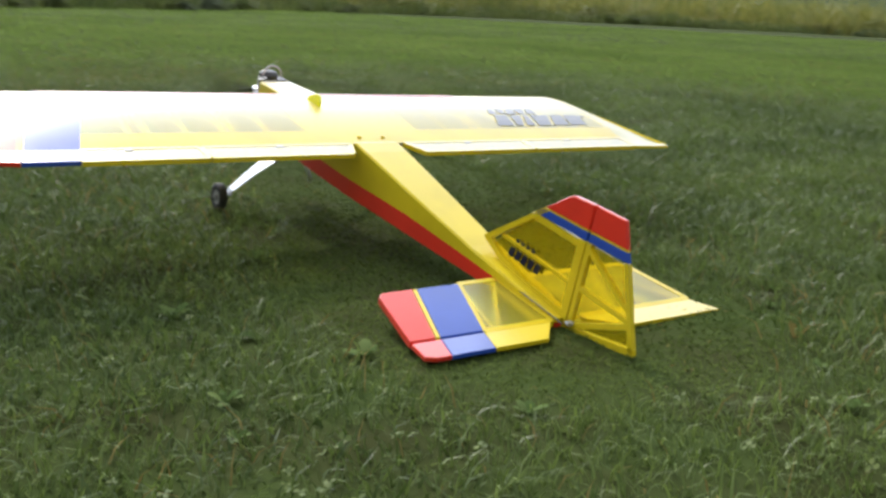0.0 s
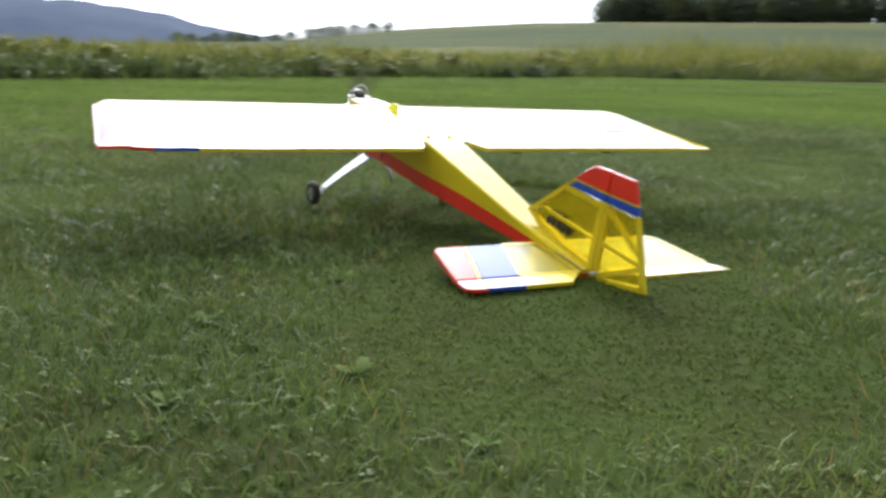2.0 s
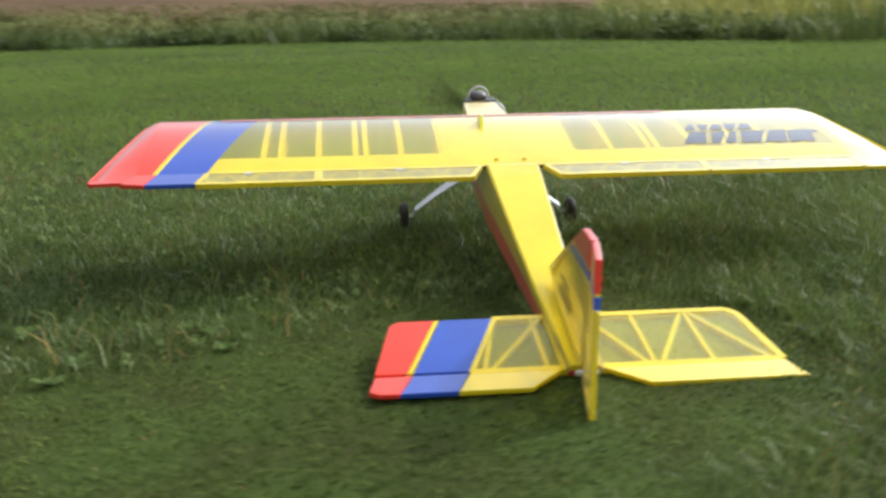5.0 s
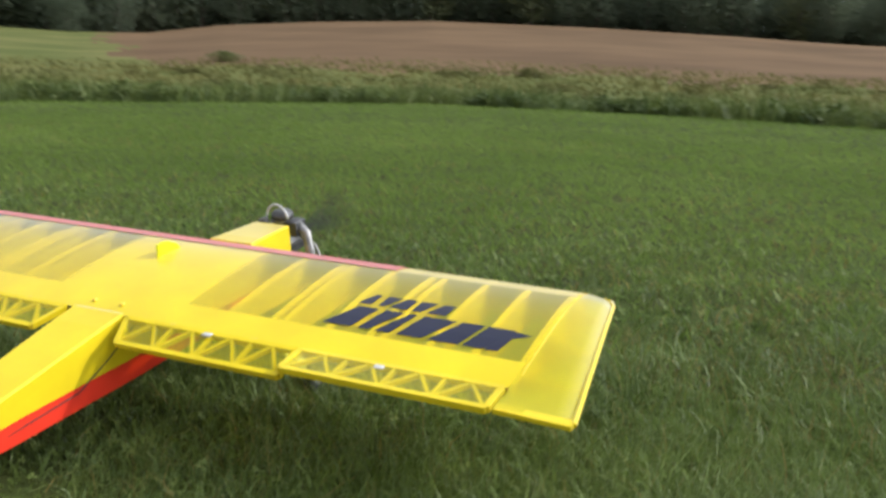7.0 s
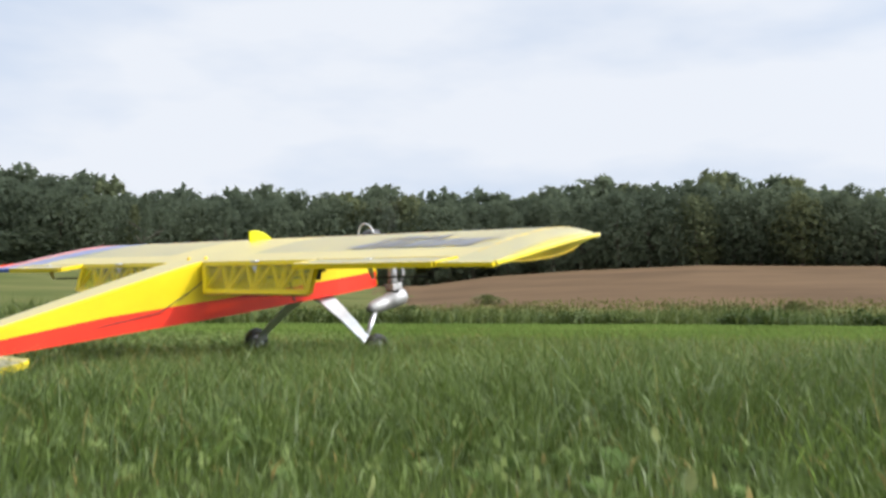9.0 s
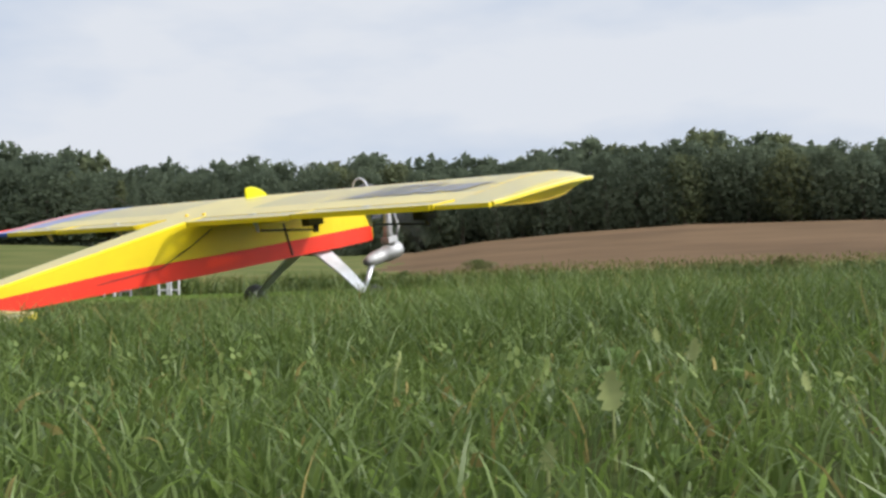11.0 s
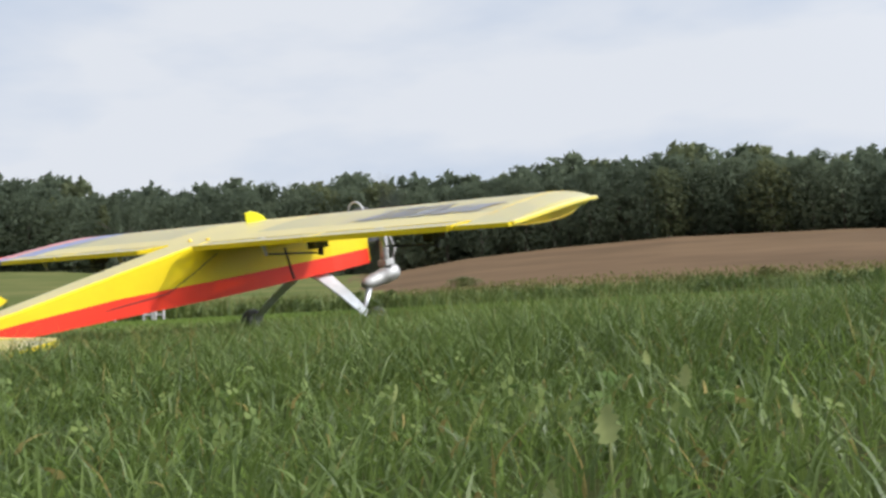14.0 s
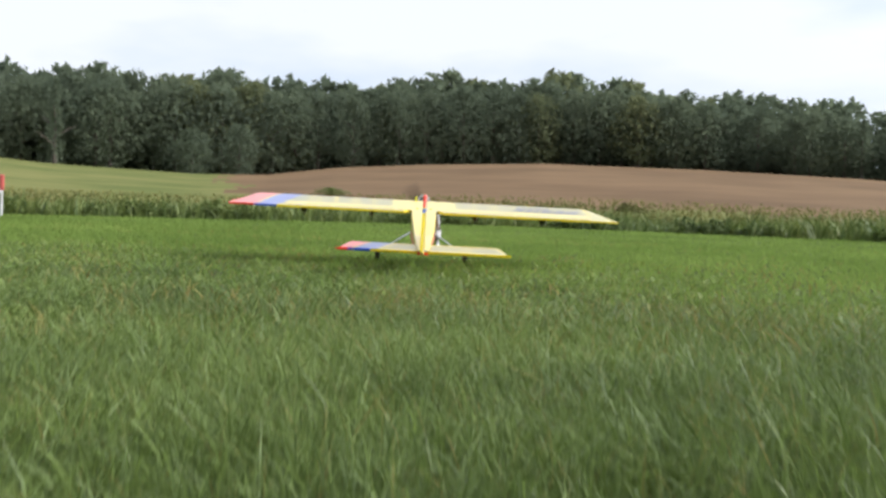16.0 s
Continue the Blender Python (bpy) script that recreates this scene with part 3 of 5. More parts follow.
def build_fuselage():
    # stations: y, half width, bottom, top
    st = [(0.222, 0.049, 0.152, 0.29), (0.1, 0.056, 0.156, 0.3), (0.06, 0.06, 0.158, 0.302), (0.03, 0.06, 0.159, 0.27), (-0.16, 0.0625, 0.166, 0.27),
          (-0.366, 0.0625, 0.174, 0.313), (-0.42, 0.061, 0.177, 0.308), (-0.62, 0.053, 0.186, 0.283), (-0.85, 0.042, 0.196, 0.254), (-1.13, 0.024, 0.206, 0.228)]
    red_h = 0.043

    def loft(name, lower, mat, label, closed_top):
        verts, faces = [], []
        for y, w, b, t in st:
            m = b + min(red_h, (t - b) * 0.55)
            z0, z1 = (b, m) if lower else (m, t)
            r = 0.004
            ring = [(-w, z0), (-w, z1), (w, z1), (w, z0)] if lower else [(-w, z0), (-w, z1 - r), (-w + r, z1), (w - r, z1), (w, z1 - r), (w, z0)]
            verts += [(x, y, zz) for x, zz in ring]
        n = len(ring)
        for k in range(len(st) - 1):
            for i in range(n):
                j = (i + 1) % n
                faces.append((k * n + i, k * n + j, (k + 1) * n + j, (k + 1) * n + i))
        faces += [tuple(range(n))[::-1], tuple(range((len(st) - 1) * n, len(st) * n))]
        return mesh_ob(name, verts, faces, mat, plane, label)
    loft("fuselage_side", False, M_YEL, "yellow covered box fuselage", True)
    loft("fuselage_belly", True, M_RED, "red lower fuselage stripe", False)
    mesh_ob("firewall", *box(-0.047, 0.047, 0.219, 0.228, 0.156, 0.287), M_YEL, plane)
    # joint line round the hatch, and the antenna wire
    for s in (-1, 1):
        mesh_ob("hatch_joint", *bar((s * 0.0627, -0.1, 0.17), (s * 0.0627, -0.115, 0.255), 0.003, 0.005), M_RUBBER, plane)
    mesh_ob("antenna_wire", *tube([(0.063, -0.34, 0.28), (0.064, -0.42, 0.245), (0.062, -0.5, 0.215), (0.05, -0.66, 0.21)], 0.0012, 5), M_RUBBER, plane, "thin dark wire along the fuselage")
    mesh_ob("rudder_horn", *box(-0.02, 0.02, -1.16, -1.15, 0.225, 0.232), M_WHITE, plane)
    for s in (-1, 1):
        mesh_ob("control_rod", *tube([(s * 0.03, -0.86, 0.235), (s * 0.03, -1.155, 0.23)], 0.0014, 5), M_DARK, plane)
    mesh_ob("tail_wheel", *tube([(-0.006, -1.06, 0.208), (0.006, -1.06, 0.208)], 0.012, 12), M_RUBBER, plane)
    mesh_ob("tail_wheel_wire", *tube([(0.008, -1.06, 0.208), (0.008, -1.04, 0.222)], 0.002, 6), M_ALU, plane)


def build_gear():
    for s in (1, -1):
        # tapered flat aluminium leg
        pts = [(s * 0.035, 0.02, 0.157), (s * 0.06, 0.018, 0.148), (s * 0.14, 0.008, 0.098), (s * 0.205, 0.0, 0.05), (s * 0.212, 0.0, 0.034)]
        wid = [0.03, 0.028, 0.021, 0.015, 0.014]
        v, f = [], []
        for (x, y, z), w in zip(pts, wid):
            v += [(x - s * 0.001, y - w, z - 0.0018), (x - s * 0.001, y + w, z - 0.0018), (x + s * 0.001, y + w, z + 0.0018), (x + s * 0.001, y - w, z + 0.0018)]
        for k in range(len(pts) - 1):
            f += [(4 * k + i, 4 * k + (i + 1) % 4, 4 * k + 4 + (i + 1) % 4, 4 * k + 4 + i) for i in range(4)]
        f += [(0, 3, 2, 1), (16, 17, 18, 19)]
        mesh_ob("landing_gear_leg", v, f, M_ALU, plane, "bare aluminium landing gear leg")
        wheel = tagged(new("wheel"), "black wheel with a pale hub")
        wheel.parent = plane
        wheel.location = (s * 0.238, 0.0, 0.031)
        prof = [(0.02, -0.009), (0.029, -0.0125), (0.036, -0.009), (0.0385, 0.0), (0.036, 0.009), (0.029, 0.0125), (0.02, 0.009)]
        n = 28
        v = [(x, r * math.cos(2 * math.pi * i / n), r * math.sin(2 * math.pi * i / n)) for r, x in prof for i in range(n)]
        f = [(k * n + i, k * n + (i + 1) % n, (k + 1) * n + (i + 1) % n, (k + 1) * n + i) for k in range(len(prof) - 1) for i in range(n)]
        mesh_ob("tyre", v, f, M_RUBBER, wheel, smooth=True)
        mesh_ob("hub", *joined(tube([(-0.009, 0, 0), (0.009, 0, 0)], 0.0205, 16), tube([(-0.013, 0, 0), (0.013, 0, 0)], 0.008, 10)), M_CAST, wheel)
        for q in range(5):
            a = 2 * math.pi * q / 5
            mesh_ob("hub_rib", *bar((-0.0095 * s, 0.007 * math.cos(a), 0.007 * math.sin(a)), (-0.0095 * s, 0.019 * math.cos(a), 0.019 * math.sin(a)), 0.004, 0.004), M_DARK, wheel)
        wheels.append((s, wheel))
        mesh_ob("axle", *tube([(-0.028 * s, 0, 0), (0.018 * s, 0, 0)], 0.003, 8), M_ALU, wheel)


def build_engine():
    eng = tagged(new("engine"), "grey single-cylinder engine with a cast silencer")
    eng.parent = plane
    mesh_ob("mount_arm", *box(-0.037, -0.024, 0.228, 0.3, 0.208, 0.226), M_DARK, eng)
    mesh_ob("mount_arm", *box(0.024, 0.037, 0.228, 0.3, 0.208, 0.226), M_DARK, eng)
    mesh_ob("crankcase", *tube([(0, 0.232, 0.227), (0, 0.246, 0.227), (0, 0.3, 0.227), (0, 0.335, 0.227)], [0.022, 0.029, 0.028, 0.014], 18), M_CAST, eng, "grey cast crankcase", smooth=True)
    for k in range(6):
        z = 0.246 + k * 0.0075
        mesh_ob("cooling_fin", *tube([(0, 0.272, z), (0, 0.272, z + 0.0036)], 0.03 - 0.0012 * max(k - 4, 0), 20), M_CAST, eng)
    mesh_ob("cylinder", *tube([(0, 0.272, 0.235), (0, 0.272, 0.29)], 0.022, 16), M_DARK, eng)
    mesh_ob("cylinder_head", *tube([(0, 0.272, 0.29), (0, 0.272, 0.3), (0, 0.272, 0.307), (0, 0.272, 0.31)], [0.028, 0.027, 0.02, 0.008], 18), M_DARK, eng, "rounded dark cylinder head", smooth=True)
    mesh_ob("rocker_box", *box(0.004, 0.052, 0.25, 0.292, 0.25, 0.287), M_DARK, eng, "dark side housing")
    mesh_ob("carburettor", *tube([(-0.02, 0.242, 0.25), (-0.034, 0.238, 0.295)], 0.012, 12), M_DARK, eng)
    loop = [(0.0 + 0.03 * math.cos(a), 0.25, 0.295 + 0.034 * math.sin(a)) for a in [math.pi * k / 12 for k in range(13)]]
    mesh_ob("fuel_line", *tube(loop, 0.0032, 8), M_TUBE, eng, "loop of clear fuel tubing", smooth=True)
    # exhaust: header, round silencer with a blunt cap, tail pipe
    mesh_ob("exhaust_header", *tube([(0.045, 0.27, 0.275), (0.07, 0.266, 0.258), (0.082, 0.258, 0.215), (0.084, 0.25, 0.17), (0.084, 0.248, 0.13)], [0.012, 0.012, 0.012, 0.014, 0.017], 12), M_STEEL, eng, smooth=True)
    mesh_ob("header_flange", *box(0.068, 0.1, 0.232, 0.27, 0.138, 0.156), M_MATT, eng)
    mesh_ob("pressure_line", *tube([(0.092, 0.262, 0.14), (0.096, 0.285, 0.18), (0.07, 0.3, 0.215), (0.03, 0.29, 0.24)], 0.004, 8), M_STEEL, eng, smooth=True)
    mesh_ob("silencer", *tube([(0.084, 0.14, 0.102), (0.084, 0.155, 0.103), (0.084, 0.185, 0.106), (0.084, 0.228, 0.11), (0.084, 0.23, 0.11), (0.084, 0.275, 0.115), (0.084, 0.282, 0.116)], [0.008, 0.016, 0.0205, 0.0215, 0.0245, 0.0245, 0.0225], 18), M_MATT, eng, "round cast silencer", smooth=True)
    mesh_ob("tail_pipe", *tube([(0.086, 0.166, 0.096), (0.09, 0.136, 0.058), (0.094, 0.104, 0.022)], [0.0085, 0.0075, 0.0065], 10), M_ALU, eng, "pale exhaust extension pipe", smooth=True)
    prop = tagged(new("propeller"), "dark two-bladed propeller, spinning")
    prop.parent = plane
    prop.location = (0, 0.345, 0.227)
    for s in (1, -1):
        v, f = [], []
        for k in range(9):
            r = 0.012 + 0.168 * k / 8
            w = 0.009 + 0.009 * math.sin(math.pi * min(k / 7, 1)) - (0.006 if k == 8 else 0)
            tw = radians(38 - 3.2 * k)
            c, d = math.cos(tw) * w, math.sin(tw) * w
            v += [(s * r, -d, -c * s), (s * r, 0.0025, 0), (s * r, d, c * s), (s * r, -0.0025, 0)]
        for k in range(8):
            f += [(4 * k + i, 4 * k + (i + 1) % 4, 4 * k + 4 + (i + 1) % 4, 4 * k + 4 + i) for i in range(4)]
        mesh_ob("blade", v, f + [(32, 33, 34, 35)], M_PROP, prop)
    mesh_ob("hub_nut", *tube([(0, -0.012, 0), (0, 0.01, 0), (0, 0.02, 0)], [0.013, 0.012, 0.006], 12), M_ALU, prop)
    return prop


build_wing()
for piece in plane.children:          # the wing's small angle of rigging
    for vert in piece.data.vertices:
        vert.co.z -= 0.026 * (vert.co.y - TE)
build_surfaces()
build_fuselage()
build_gear()
propeller = build_engine()

# ---- ground: one sheet from the lawn to the horizon ----
SOIL = -0.019
rng = np.random.default_rng(7)
CX, CY = 1.0, -1.2


def curve(az, table):
    return float(np.interp(az, [a for a, _ in table], [b for _, b in table]))


EDGE = [(-180, 45), (-130, 40), (-110, 38), (-95, 34), (-82, 28), (-72, 21), (-60, 17), (-50, 14), (-38, 12.5), (-25, 12), (-10, 15), (10, 19), (25, 22), (40, 19.5), (60, 18), (90, 25), (180, 45)]
CREST = [(-180, 0.3), (-130, 0.8), (-110, 2.4), (-95, 2.4), (-80, 2.2), (-75, 2.05), (-68, 1.55), (-60, 0.6), (-45, 0.1), (-30, 0.0), (-22, 0.15), (-17.5, 0.97), (-8, 1.68), (4, 2.24), (8, 2.5), (16, 2.85), (25, 3.02), (32, 2.75), (37, 2.4), (41, 1.85), (45, 1.75), (53, 2.0), (60, 2.6), (75, 3.0), (110, 1.5), (180, 0.3)]
CREST_D = [(-180, 400), (-60, 420), (-32, 400), (-24, 300), (-14, 190), (0, 170), (60, 165), (110, 250), (180, 400)]


def ground_z(az, d):
    e, c, cd = curve(az, EDGE), curve(az, CREST), curve(az, CREST_D)
    if d <= e:
        return SOIL
    top = cd * math.tan(radians(c)) + 0.45
    f = min((d - e) / (cd - e), 1.0)
    z = SOIL - 0.25 * math.sin(math.pi * min((d - e) / 30, 1)) + top * (f * f * (2.2 - 1.2 * f))
    if d > cd:
        z -= min((d - cd) * 0.04, top * 0.6)
    return z


def build_ground():
    rad = [0.0, 2, 4, 7, 10, 13] + [16 + 2 * k for k in range(22)] + [60 + 5 * k for k in range(1, 25)] + [190, 200, 230, 280, 340, 400, 430, 500, 700, 1100, 1800, 3000, 4500]
    bearings = [-180 + k for k in range(155)] + [-25 + 0.25 * k for k in range(300)] + [50 + k for k in range(130)]
    n = len(bearings)
    verts, faces, idx = [(CX, CY, SOIL)], [], []
    for r in rad[1:]:
        for az in bearings:
            a = radians(az)
            verts.append((CX - r * math.sin(a), CY + r * math.cos(a), ground_z(az, r) if r < 600 else 0.0 if r < 4000 else -5.0))
    for k in range(n):
        faces.append((0, 1 + k, 1 + (k + 1) % n))
        idx.append(0)
    for q in range(len(rad) - 2):
        for k in range(n):
            a, b = 1 + q * n + k, 1 + q * n + (k + 1) % n
            faces.append((a, a + n, b + n, b))
            az = bearings[k] + 0.12
            d = (rad[q + 1] + rad[q + 2]) / 2
            e = curve(az, EDGE)
            ragged = 0.5 * noise.noise(Vector((az * 2.7, d * 0.35, 4.0)))
            if d < e + 1:
                m = 0
            elif -19 < az < 43.5 + 2.5 * noise.noise(Vector((d * 0.06, 2.0, 0))) - 16 * math.exp(-(d - e) / 22) + 2.4 * ragged and d > e + 31 + 6 * noise.noise(Vector((az * 0.15, 0.5, 0))) + 9 * ragged and d < 185:
                m = 2
            elif az <= -19:
                m = 3 if d < 62 else 1 if d < 125 + 14 * noise.noise(Vector((az * 0.2, 3.0, 0))) else 4 if d < 300 + 30 * noise.noise(Vector((az * 0.12, 6.0, 0))) else 3
            else:
                m = 1
            idx.append(m)
    ob = mesh_ob("ground", verts, faces, None, smooth=True, mats=(M_SOIL, M_DRYF, M_BROWN, M_CROP, M_HILL), index=idx)
    tagged(ob, "mown airfield lawn running into meadow, stubble and crop fields", "ground", kind="structure")


build_ground()


def ridge(name, label, table, dist, base, mat, bumps):
    """A far ridge as a thick wall of land with an uneven crest. table: azimuth, elevation in degrees."""
    verts, faces = [], []
    az0, az1 = table[0][0], table[-1][0]
    n = 120
    for k in range(n + 1):
        az = az0 + (az1 - az0) * k / n
        a = radians(az)
        h = dist * math.tan(radians(curve(az, table))) + bumps * noise.noise(Vector((az * 0.9, 1.3, 0))) + bumps * 0.4 * noise.noise(Vector((az * 4, 7, 0)))
        for d, z in ((dist * 0.8, base), (dist * 0.9, base + (h - base) * 0.55), (dist, h), (dist * 1.15, h * 0.4)):
            verts.append((CX - d * math.sin(a), CY + d * math.cos(a), z))
    for k in range(n):
        for j in range(3):
            a = 4 * k + j
            faces.append((a, a + 1, a + 5, a + 4))
    return tagged(mesh_ob(name, verts, faces, mat, smooth=True), label, "mountain", kind="structure")


# far backdrop; its haze comes only from the bluish material colour
ridge("backdrop_mountain", "long wooded mountain coloured blue for haze", [(-68, 0.3), (-62, 0.7), (-58, 1.15), (-53, 2.2), (-48, 2.55), (-42, 2.45), (-34, 2.05), (-29, 1.9), (-20, 2.0), (-12, 2.2), (0, 2.0), (15, 1.6)], 2600, -10, M_MOUNT, 8.0)


# ---- foliage builders ----
def blades(name, xy, z, height, width, lean, mat, label, seg=2, category="grass", tip=0.12):
    """Many tapered, bent blades in one mesh."""
    n = len(xy)
    az = rng.uniform(0, 2 * np.pi, n)
    ld = rng.uniform(0, 2 * np.pi, n)
    side = np.stack([np.cos(az), np.sin(az)], 1)
    fall = np.stack([np.cos(ld), np.sin(ld)], 1) * (lean * height)[:, None]
    m = 2 * seg + 1
    co = np.zeros((n, m, 3), np.float32)
    for k in range(seg):
        f = k / seg
        w = width * (1 - f * 0.55) * 0.5
        cen = xy + fall * f * f
        for j, sg in enumerate((-1, 1)):
            co[:, 2 * k + j, :2] = cen + side * (sg * w)[:, None]
            co[:, 2 * k + j, 2] = z + height * f * (1 - 0.25 * lean * f)
    co[:, -1, :2] = xy + fall
    co[:, -1, 2] = z + height * (1 - 0.3 * lean)
    tri = []
    for k in range(seg - 1):
        a = 2 * k
        tri += [(a, a + 1, a + 3), (a, a + 3, a + 2)]
    tri.append((m - 3, m - 2, m - 1))
    loops = (np.arange(n)[:, None, None] * m + np.array(tri)[None]).reshape(-1).astype(np.int32)
    me = bpy.data.meshes.new(name)
    me.vertices.add(n * m)
    me.vertices.foreach_set("co", co.reshape(-1))
    nt = n * len(tri)
    me.loops.add(nt * 3)
    me.loops.foreach_set("vertex_index", loops)
    me.polygons.add(nt)
    me.polygons.foreach_set("loop_start", np.arange(nt, dtype=np.int32) * 3)
    me.materials.append(mat)
    me.update(calc_edges=True)
    return tagged(new(name, me), label, category, kind="stuff")


def scatter(x0, x1, y0, y1, per_m2, keep=None):
    n = int((x1 - x0) * (y1 - y0) * per_m2)
    p = np.stack([rng.uniform(x0, x1, n), rng.uniform(y0, y1, n)], 1)
    return p if keep is None else p[keep(p)]


def polar(p):
    d = np.hypot(p[:, 0] - CX, p[:, 1] - CY)
    return np.degrees(np.arctan2(-(p[:, 0] - CX), p[:, 1] - CY)), d


def edge_of(p):
    az, d = polar(p)
    return np.interp(az, [a for a, _ in EDGE], [b for _, b in EDGE]), d


def patchy(p, s, k):
    return np.array([noise.noise(Vector((a * s, b * s, k))) for a, b in p[:, :2]]) if len(p) < 60000 else np.sin(p[:, 0] * s * 3.1 + 1.7 * np.sin(p[:, 1] * s * 2.3 + k)) * np.cos(p[:, 1] * s * 2.9 + 1.3 * np.sin(p[:, 0] * s * 1.9 - k)) * 0.6


TAIL_TRACK = []
for tx, ty, yw in ((-0.766, -1.056, -54.5), (-0.55, -0.9, -54), (-0.35, -0.74, -46), (-0.206, -0.565, -33.6), (-0.1, -0.37, -25), (-0.025, -0.177, -14.5), (0.0, 0.0, 0.0)):
    TAIL_TRACK.append((tx + 1.1 * math.sin(radians(yw)), ty - 1.1 * math.cos(radians(yw))))


def off_track(q):
    ok = np.ones(len(q), bool)
    for tx, ty in TAIL_TRACK:
        ok &= np.hypot(q[:, 0] - tx, q[:, 1] - ty) > 0.41 + rng.exponential(0.04, len(q))
    return ok


EYE = np.array([1.99, -1.85])


def from_eye(p):
    return np.hypot(p[:, 0] - EYE[0], p[:, 1] - EYE[1])


def lay_grass(name, p, h0, h1, w, seg, label, mat, lean=(0.2, 0.95)):
    h = rng.uniform(h0, h1, len(p)) * (1 + 0.3 * patchy(p, 1.1, 3.0) + 0.35 * patchy(p, 3.7, 8.0))
    e = from_eye(p)
    h = np.where(e < 0.8, h * 0.72, h * (1 + (0.42 + 0.3 * np.clip(p[:, 0] - 0.8, 0, 1)) * np.clip((e - 0.8) / 0.5, 0, 1) * np.clip((4.5 - e) / 1.5, 0, 1)))
    az = np.degrees(np.arctan2(EYE[0] - p[:, 0], p[:, 1] - EYE[1]))      # a longer, unmown strip
    h = h + (0.01 * np.clip((75 - az) / 20, 0, 1) + 0.03 * np.clip((54 - az) / 24, 0, 1)) * np.clip((az + 5) / 8, 0, 1) * np.clip((e - 0.7) / 0.5, 0, 1) * np.clip((3.2 - e) / 0.8, 0, 1)
    bend = rng.uniform(*lean, len(p))
    flat = ~off_track(p)   # pressed down where the tail drags
    h, bend = np.where(flat, rng.uniform(0.005, 0.011, len(p)), h), np.where(flat, rng.uniform(0.8, 2.4, len(p)), bend)
    return blades(name, p, SOIL, h, rng.uniform(0.6, 1.2, len(p)) * w, bend, mat, label, seg)


def reach(q):
    """Distance from the stretch of lawn on which one walks."""
    return np.min([np.hypot(q[:, 0] - a, q[:, 1] - b) for a, b in ((1.99, -1.85), (0.7, -1.7), (-0.6, -1.7), (-1.7, -1.6), (-2.7, -1.6))], axis=0)


def fading(q, near, full_a, full_b, far):
    """True more and more often from near to full_a, always up to full_b, and less and less out to far."""
    d = reach(q)
    return rng.uniform(0, 1, len(q)) < np.clip(np.minimum((d - near) / (full_a - near), (far - d) / (far - full_b)), 0, 1)


def worn(q, k):
    """False in small thin patches, where the thatch shows."""
    v = patchy(q, 2.1, k) + 0.7 * patchy(q, 5.3, k + 3)
    return rng.uniform(0, 1, len(q)) < np.clip(1.0 + 1.6 * (v + 0.12), 0.5, 1.0)


def near_eye(q):
    d = from_eye(q)
    return (rng.uniform(0, 1, len(q)) < np.clip((2.5 - d) / 1.0, 0, 1)) & (d > 0.1) & worn(q, 2.0)


p = scatter(-0.8, 3.6, -2.4, 1.0, 16500, near_eye)
lay_grass("lawn_grass", p, 0.016, 0.046, 0.0023, 3, "dense green mown grass blades", M_GRASS, (0.15, 1.25))
p = scatter(0.4, 3.6, -2.2, 0.6, 2600, lambda q: (from_eye(q) > 0.14) & (from_eye(q) < 2.4) & (patchy(q, 3.0, 5.0) > -0.15) & off_track(q))
lay_grass("lawn_grass", p, 0.016, 0.044, 0.0028, 3, "short bright green grass blades", M_MOWN, (0.7, 2.0))
p = scatter(0.8, 3.4, -2.0, 0.4, 130, lambda q: (from_eye(q) > 0.3) & off_track(q))
blades("dry_leaves", p, SOIL + 0.012, rng.uniform(0.008, 0.018, len(p)), rng.uniform(0.003, 0.006, len(p)), rng.uniform(0.6, 1.6, len(p)), M_STRAW, "small withered leaves lying in the grass", 3, "leaves")
p = scatter(-7.0, 6.5, -6.4, 4.0, 2900, lambda q: fading(q, -1, -0.5, 2.0, 4.6) & ((from_eye(q) > 1.0) | (q[:, 1] < -2.4)) & worn(q, 2.0) & off_track(q))
lay_grass("lawn_grass", p, 0.022, 0.05, 0.005, 2, "dense green mown grass blades", M_GRASS, (0.3, 1.5))
p = scatter(-12, 16, -13, 12.2, 900, lambda q: fading(q, 2.2, 4.2, 7.5, 13.0) & (edge_of(q)[1] < edge_of(q)[0] + 0.5))
lay_grass("lawn_grass", p, 0.03, 0.06, 0.0105, 1, "dense green mown grass blades", M_MOWN, (0.5, 1.2))
p = scatter(-20, 28, -24, 22, 200, lambda q: fading(q, 7.0, 11.0, 26, 32) & (edge_of(q)[1] < edge_of(q)[0] + 0.5))
lay_grass("lawn_grass", p, 0.035, 0.07, 0.018, 1, "dense green mown grass blades", M_MOWN, (0.7, 1.5))
p = scatter(-2.6, 0.9, -2.4, -0.4, 11000, lambda q: ~off_track(q))
blades("lawn_grass", p, SOIL, rng.uniform(0.006, 0.016, len(p)), rng.uniform(0.0022, 0.0045, len(p)), rng.uniform(0.8, 2.8, len(p)), M_FLAT, "grass blades pressed flat by the tail", 2)
for wx in (-0.238, 0.238):
    p = scatter(wx - 0.08, wx + 0.2, -0.22, 0.08, 5000)
    blades("lawn_grass", p, SOIL, rng.uniform(0.035, 0.085, len(p)), rng.uniform(0.002, 0.004, len(p)), rng.uniform(0.2, 0.8, len(p)), M_GRASS, "longer grass blades round the wheel", 3)
p = scatter(-3.7, 0.6, -2.7, 0.4, 1700)
